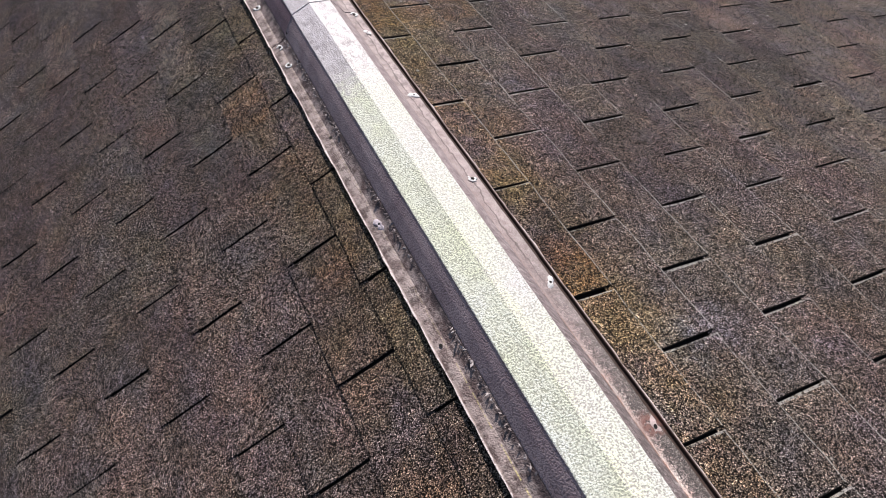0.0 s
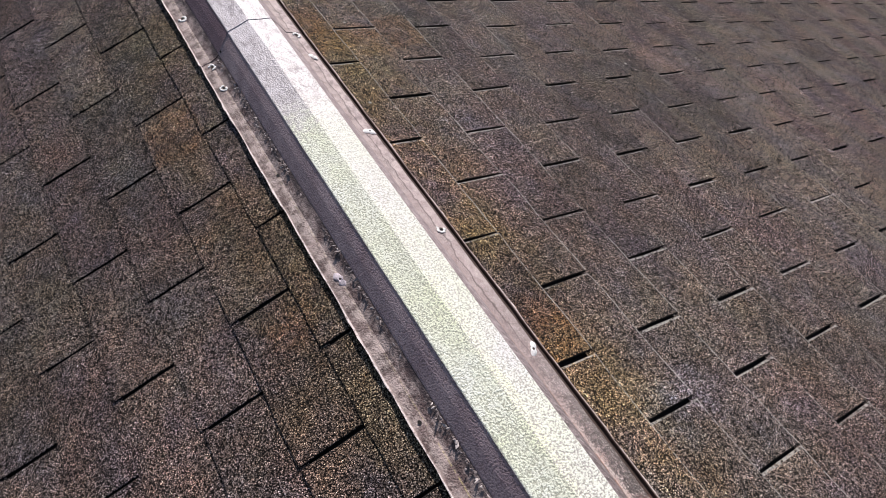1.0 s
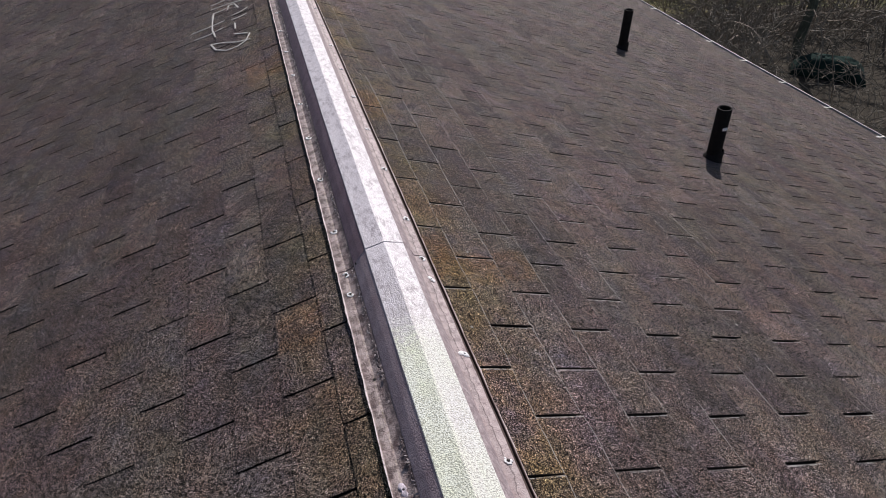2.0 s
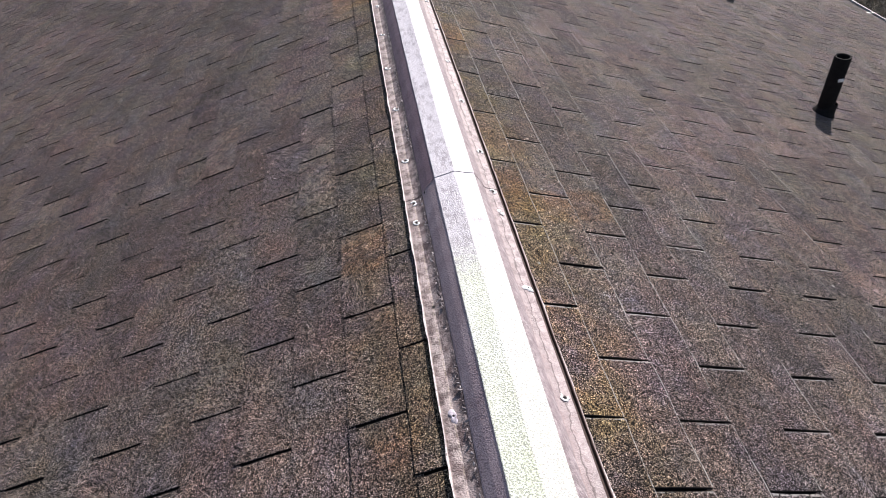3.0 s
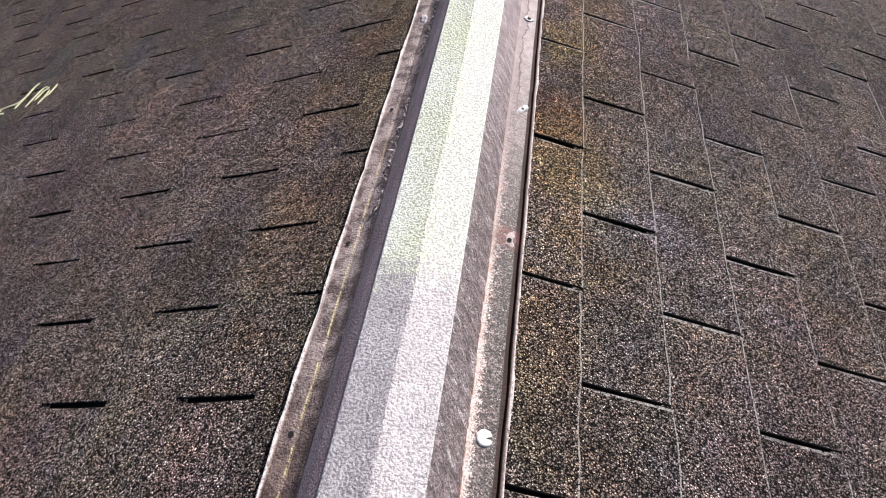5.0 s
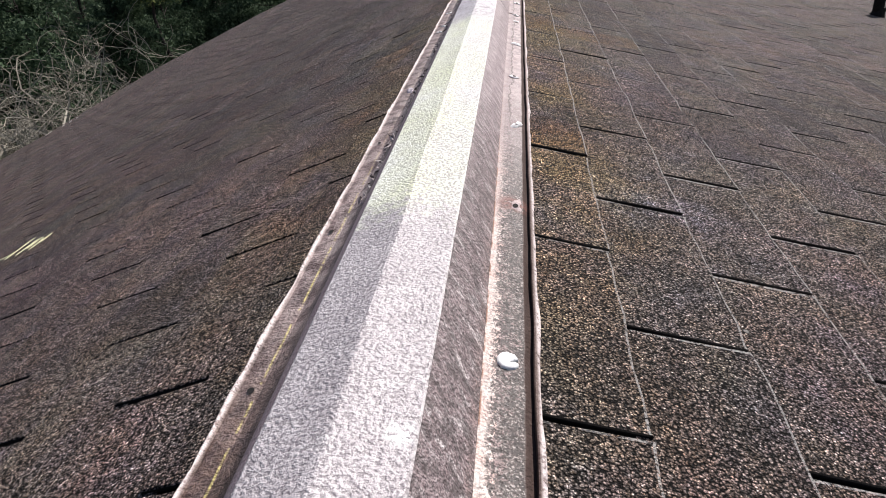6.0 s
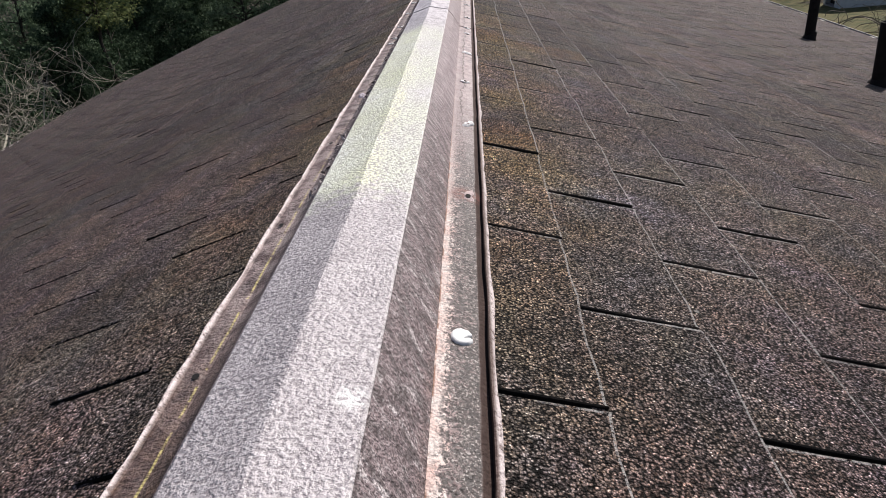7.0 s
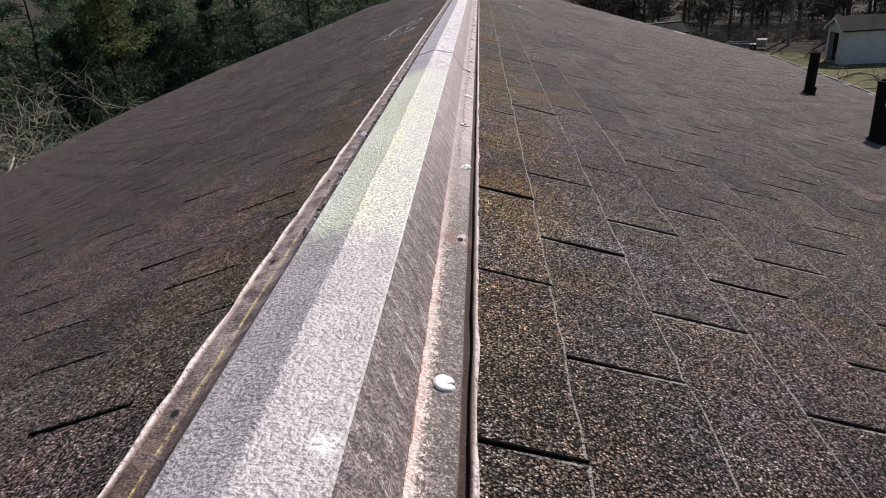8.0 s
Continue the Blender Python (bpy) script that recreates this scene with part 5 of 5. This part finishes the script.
def evergreen(seed, height, mat, label, leaves=12000, big=1.0, low=0.2, wide=0.30):
    """A tapered trunk with whorled limbs and a ragged crown of small leaf sprays."""
    rnd = random.Random(seed)
    verts, faces = [], []
    trunk = [Vector((0.12 * math.sin(i * 1.7), 0.12 * math.cos(i * 1.3), height * i / 8 - 0.2)) for i in range(9)]
    tube(verts, faces, trunk, [0.12 * (1 - i / 8.6) for i in range(9)], 8)
    lv, lf = [], []
    tips = []
    for i in range(60):
        t = low + (0.98 - low) * rnd.random() ** 1.35
        a = rnd.uniform(0, 6.28)
        reach = (wide * height * (1 - t) ** 0.7 + 0.3) * rnd.uniform(0.6, 1.15)
        s = Vector((0, 0, height * t))
        e = s + Vector((math.cos(a) * reach, math.sin(a) * reach, reach * rnd.uniform(-0.25, 0.45)))
        tube(verts, faces, [s, (s + e) / 2 + Vector((0, 0, 0.1)), e], [0.05 * (1 - t) + 0.012, 0.03 * (1 - t) + 0.008, 0.005], 4)
        tips.append((s, e, reach))
    per = leaves // (len(tips) * 3)
    for s, e, reach in tips:
        for q in (1.0, 0.72, 0.42):
            # a clump of sprays, each turned outward from its middle
            mid = s.lerp(e, q) + Vector((rnd.gauss(0, 0.12), rnd.gauss(0, 0.12), rnd.gauss(0.05, 0.1)))
            size = (0.30 + reach * 0.16) * rnd.uniform(0.75, 1.2)
            for _ in range(per):
                d = Vector((rnd.gauss(0, 1), rnd.gauss(0, 1), rnd.gauss(0.15, 0.8))).normalized()
                deep = rnd.random() < 0.28
                c = mid + Vector((d.x * size, d.y * size, d.z * size * 0.7)) * (rnd.uniform(0.2, 0.75) if deep else rnd.uniform(0.75, 1.08))
                l, w = (big * rnd.uniform(0.06, 0.11), big * rnd.uniform(0.035, 0.07)) if deep else (big * rnd.uniform(0.035, 0.080), big * rnd.uniform(0.022, 0.045))
                out = (d + Vector((rnd.gauss(0, 0.25), rnd.gauss(0, 0.25), rnd.gauss(0.1, 0.25)))).normalized()
                m = Matrix.Translation(c) @ out.to_track_quat("Z", "Y").to_matrix().to_4x4() @ Matrix.Rotation(rnd.uniform(0, 6.28), 4, "Z")
                b = len(lv)
                lv += [m @ Vector(p) for p in ((-l, 0, -0.012), (0, -w, 0.008), (l, 0, -0.02), (0, w, 0.008))]
                lf.append((b, b + 1, b + 2, b + 3))
    ob = thing("evergreen_tree", Matrix(), label, "tree", "evergreen trees")
    raw("trunk", verts, faces, M_BARK, ob)
    raw("crown", lv, lf, mat, ob)
    return ob


def bare_tree(seed, height, label, bark=None):
    rnd = random.Random(seed)
    out = []
    trunk = [Vector((rnd.gauss(0, 0.08) * i * 0.3, rnd.gauss(0, 0.08) * i * 0.3, height * i / 9 - 0.3)) for i in range(10)]
    out.append((trunk, [0.13 * (1 - i / 10) + 0.02 for i in range(10)]))
    for i in range(2, 10):
        for _ in range(3):
            a = rnd.uniform(0, 6.28)
            grow(rnd, trunk[i], Vector((math.cos(a), math.sin(a), rnd.uniform(0.3, 1.0))), height * rnd.uniform(0.14, 0.3), 0.05 * (1.1 - i / 10), 2, out, 0.7, 5)
    ob = thing("bare_tree", Matrix(), label, "tree", "bare trees")
    v, f = [], []
    tube(v, f, *out[0], 8)
    raw("trunk", v, f, bark or M_BARK, ob)
    v, f = [], []
    for p, r in out[1:]:
        tube(v, f, p, r, 3)
    raw("crown", v, f, M_TWIG_B, ob)
    return ob


def plant(kinds, spots, seed, lo=0.8, hi=1.25):
    rnd = random.Random(seed)
    for i, (x, y) in enumerate(spots):
        m = Matrix.Translation((x, y, ground_z(x, y))) @ pose(0, 0, 0, 0, 0, rnd.uniform(0, 360))
        if i < len(kinds):
            kinds[i].matrix_basis = m
        else:
            s = rnd.uniform(lo, hi)
            copy_thing(kinds[i % len(kinds)], m).scale = (s, s, s)


def woods():
    rnd = random.Random(21)
    dark = [evergreen(50 + i, 5.2 + 0.9 * i, M_LEAF_D, "low dense dark green evergreen tree", 12000, 1.3, 0.04, 0.42) for i in range(2)]
    tall = [evergreen(54, 11.0, M_LEAF, "tall grey-green evergreen tree behind the low ones", 10000, 1.4)]
    gold = [evergreen(60, 8.6, M_LEAF_Y, "yellow-green evergreen tree at the wood's edge", 7000, 1.3, 0.44, 0.26)]
    bare = [bare_tree(70 + i, 13 + i, "tall leafless grey-brown tree") for i in range(2)]
    front, second, behind = [], [], []
    for i in range(15):
        front.append((-18.0 - i * 0.35 + rnd.uniform(-1, 1), 10 + i * 3.9 + rnd.uniform(-1, 1)))
        second.append((-22.5 - i * 0.35 + rnd.uniform(-1, 1), 11.4 + i * 3.9 + rnd.uniform(-1, 1)))
    behind += [(-24 + i * 3.0 + rnd.uniform(-1, 1), 70 + rnd.uniform(-3, 5)) for i in range(11)]
    behind += [(-13, 52), (-10, 57), (-7, 60), (-4, 62), (-16, 47), (-11.5, 46), (-8.5, 52), (-1, 64), (2, 66)]
    plant(dark, front, 1)
    plant(tall, second, 7)
    more = evergreen(80, 11.0, M_LEAF, "dark evergreen tree deep in the wood", 5000, 1.6, 0.02)
    plant(gold, [(-18.0, 31.6)], 2)
    back = [(10 + i * 1.8 + rnd.uniform(-0.7, 0.7), 62 - i * 0.36 + rnd.uniform(-4, 4)) for i in range(22)]
    back += [(26 + i * 2.4 + rnd.uniform(-0.6, 0.6), 54 - i * 1.1 + rnd.uniform(-3, 3)) for i in range(10)]
    plant(bare, back, 3)
    plant([bare_tree(90, 9, "leafless tree with pale bark", M_BIRCH)], [(22.6, 51.0)], 5)
    plant([bare_tree(91, 8, "leafless tree with mossy green bark", M_MOSS)], [(14.7, 14.9)], 6)
    # dense thicket far behind
    plant([more], behind, 4)
    dead = evergreen(81, 10.0, M_LEAF_B, "leaf-holding brown tree deep in the wood", 5000, 1.3, 0.05, 0.2)
    behind = [(4 + i * 2.3 + rnd.uniform(-1, 1), 70 - i * 0.45 + rnd.uniform(-3, 3)) for i in range(24)]
    behind += [(30 + i * 3.4, 58 - i * 1.6 + rnd.uniform(-3, 3)) for i in range(9)]
    behind += [(6 + i * 3.2 + rnd.uniform(-1, 1), 78 - i * 0.6 + rnd.uniform(-2, 2)) for i in range(16)]
    plant([dead], behind, 8)


woods()


# ---- shingle tabs ----
def tab_mesh(seed, edge, cut):
    """A shingle tab: x runs down the slope, y along the ridge; the butt and the cut sides are a little ragged."""
    rnd = random.Random(seed)
    us = [-0.014, 0.055, EXPO - 0.0021, EXPO]
    w = (TAB - 0.0084) / 2
    across = [-w, -w + 0.0032] + [-w + 2 * w * j / 7 for j in range(1, 7)] + [w - 0.0032, w]
    nx, ny = len(us) - 1, len(across) - 1
    verts, faces, rims = [], [], []
    wave = [rnd.gauss(0, 0.0010) for _ in range(ny + 1)]
    for i, u in enumerate(us):
        for j in range(ny + 1):
            y = across[j]
            h = TH + TH * max(u, -0.01) / EXPO
            q = u
            if i >= nx - 1:
                q += wave[j]
                h += rnd.gauss(0, 0.0003)
            if j in (0, ny):
                y += rnd.gauss(0, 0.0009)
            verts.append((q, y, h))
    row = ny + 1
    for i in range(nx):
        for j in range(ny):
            a = i * row + j
            faces.append((a, a + row, a + row + 1, a + 1))
            rims.append(1 if i == nx - 1 else (3 if j == ny - 1 else 0))
    rim = [nx * row + j for j in range(row)]
    left, right = [i * row for i in range(nx + 1)], [i * row + ny for i in range(nx + 1)]
    for line in (rim, left, right):
        b = len(verts)
        o = (0.0008, 0, -0.0010) if line is rim else ((0, -0.0012, -0.0011) if line is left else (0, 0.0012, -0.0011))
        for q in line:
            u, y, h = verts[q]
            verts.append((u + o[0], y + o[1], h + o[2]))
        for n in range(len(line)):
            u, y, h = verts[b + n]
            verts.append((u, y, h - TH))
        m = len(line)
        for n in range(m - 1):
            faces += [(line[n], line[n + 1], b + n + 1, b + n), (b + n, b + n + 1, b + m + n + 1, b + m + n)]
            rims += [1 if line is rim else (2 if line is left else 3), 2]
    me = bpy.data.meshes.new("shingle")
    me.from_pydata(verts, [], faces)
    me.materials.append(M_SHINGLE)
    me.materials.append(edge)
    me.materials.append(M_SLOT)
    me.materials.append(cut)
    me.polygons.foreach_set("material_index", rims)
    bm = bmesh.new()
    bm.from_mesh(me)
    bmesh.ops.recalc_face_normals(bm, faces=bm.faces)
    bm.to_mesh(me)
    bm.free()
    return me


TABS = {1: [tab_mesh(100 + i, M_WORN_LIT, M_CUT) for i in range(10)], -1: [tab_mesh(200 + i, M_SHADE_RIM, M_SHINGLE) for i in range(10)]}


def lay(roof, side, d1, y_off, parity, courses, near):
    """near: (courses, from y, to y) of the stretch whose tabs are objects of their own."""
    rnd = random.Random(7 + side)
    verts, faces, rims = [], [], []
    w = (TAB - 0.0084) / 2
    count = 0
    for k in range(1, courses + 1):
        d0 = d1 + (k - 2) * EXPO
        drift = rnd.uniform(-0.004, 0.004)
        off = y_off + (0.5 * TAB if k % 2 == parity else 0.0) + TAB / 2 + drift
        j0, j1 = math.floor((Y0 - off) / TAB), math.ceil((Y1 - off) / TAB)
        for j in range(j0, j1 + 1):
            y = off + j * TAB + rnd.uniform(-0.0011, 0.0011)
            m = slope_frame(side, d0 + SKEW[side] * (y - 0.4) + rnd.uniform(-0.0015, 0.0015), y, H0, rnd.gauss(0, 0.003))
            m = m @ Matrix.Rotation(rnd.gauss(0, 0.004), 4, "Y")
            if k <= near[0] and near[1] < y < near[2] and count < 300:
                ob = new("shingle", rnd.choice(TABS[side]))
                ob.parent = roof
                ob.matrix_basis = m
                count += 1
            else:
                b = len(verts)
                e, u, g = EXPO, -0.014, EXPO - (0.0014 if side > 0 else 0.0030)
                r = [rnd.gauss(0, 0.0012) for _ in range(2)]
                v = (TAB - (rnd.uniform(0.0066, 0.0090) if rnd.random() < 0.85 else rnd.uniform(0.002, 0.006))) / 2
                lo, hi = max(-v, Y0 - 0.01 - y), min(v, Y1 + 0.01 - y)
                if hi - lo < 0.01:
                    continue
                if side < 0:
                    lo, hi = -hi, -lo
                p = [(u, lo, TH * 0.9), (u, hi, TH * 0.9), (e + r[0], hi, 2 * TH), (e + r[1], lo, 2 * TH), (e + r[0] + 0.001, hi, TH), (e + r[1] + 0.001, lo, TH), (u, lo, 0), (u, hi, 0),
                     (g + r[0], hi, 1.97 * TH), (g + r[1], lo, 1.97 * TH)]
                verts += [m @ Vector(q) for q in p]
                faces += [(b, b + 9, b + 8, b + 1), (b + 9, b + 3, b + 2, b + 8), (b + 3, b + 5, b + 4, b + 2), (b, b + 6, b + 5, b + 3, b + 9), (b + 1, b + 8, b + 2, b + 4, b + 7)]
                rims += [0, 1, 2, 2, 2]
    ob = raw("shingle_field", verts, faces, M_FIELD, roof)
    ob.data.materials.append(M_FIELD_WORN_LIT if side > 0 else M_FIELD_SHADE_RIM)
    ob.data.materials.append(M_SLOT)
    ob.data.polygons.foreach_set("material_index", rims)
    tagged(ob, kind="stuff")


SKEW = {1: 0.0, -1: 0.011}
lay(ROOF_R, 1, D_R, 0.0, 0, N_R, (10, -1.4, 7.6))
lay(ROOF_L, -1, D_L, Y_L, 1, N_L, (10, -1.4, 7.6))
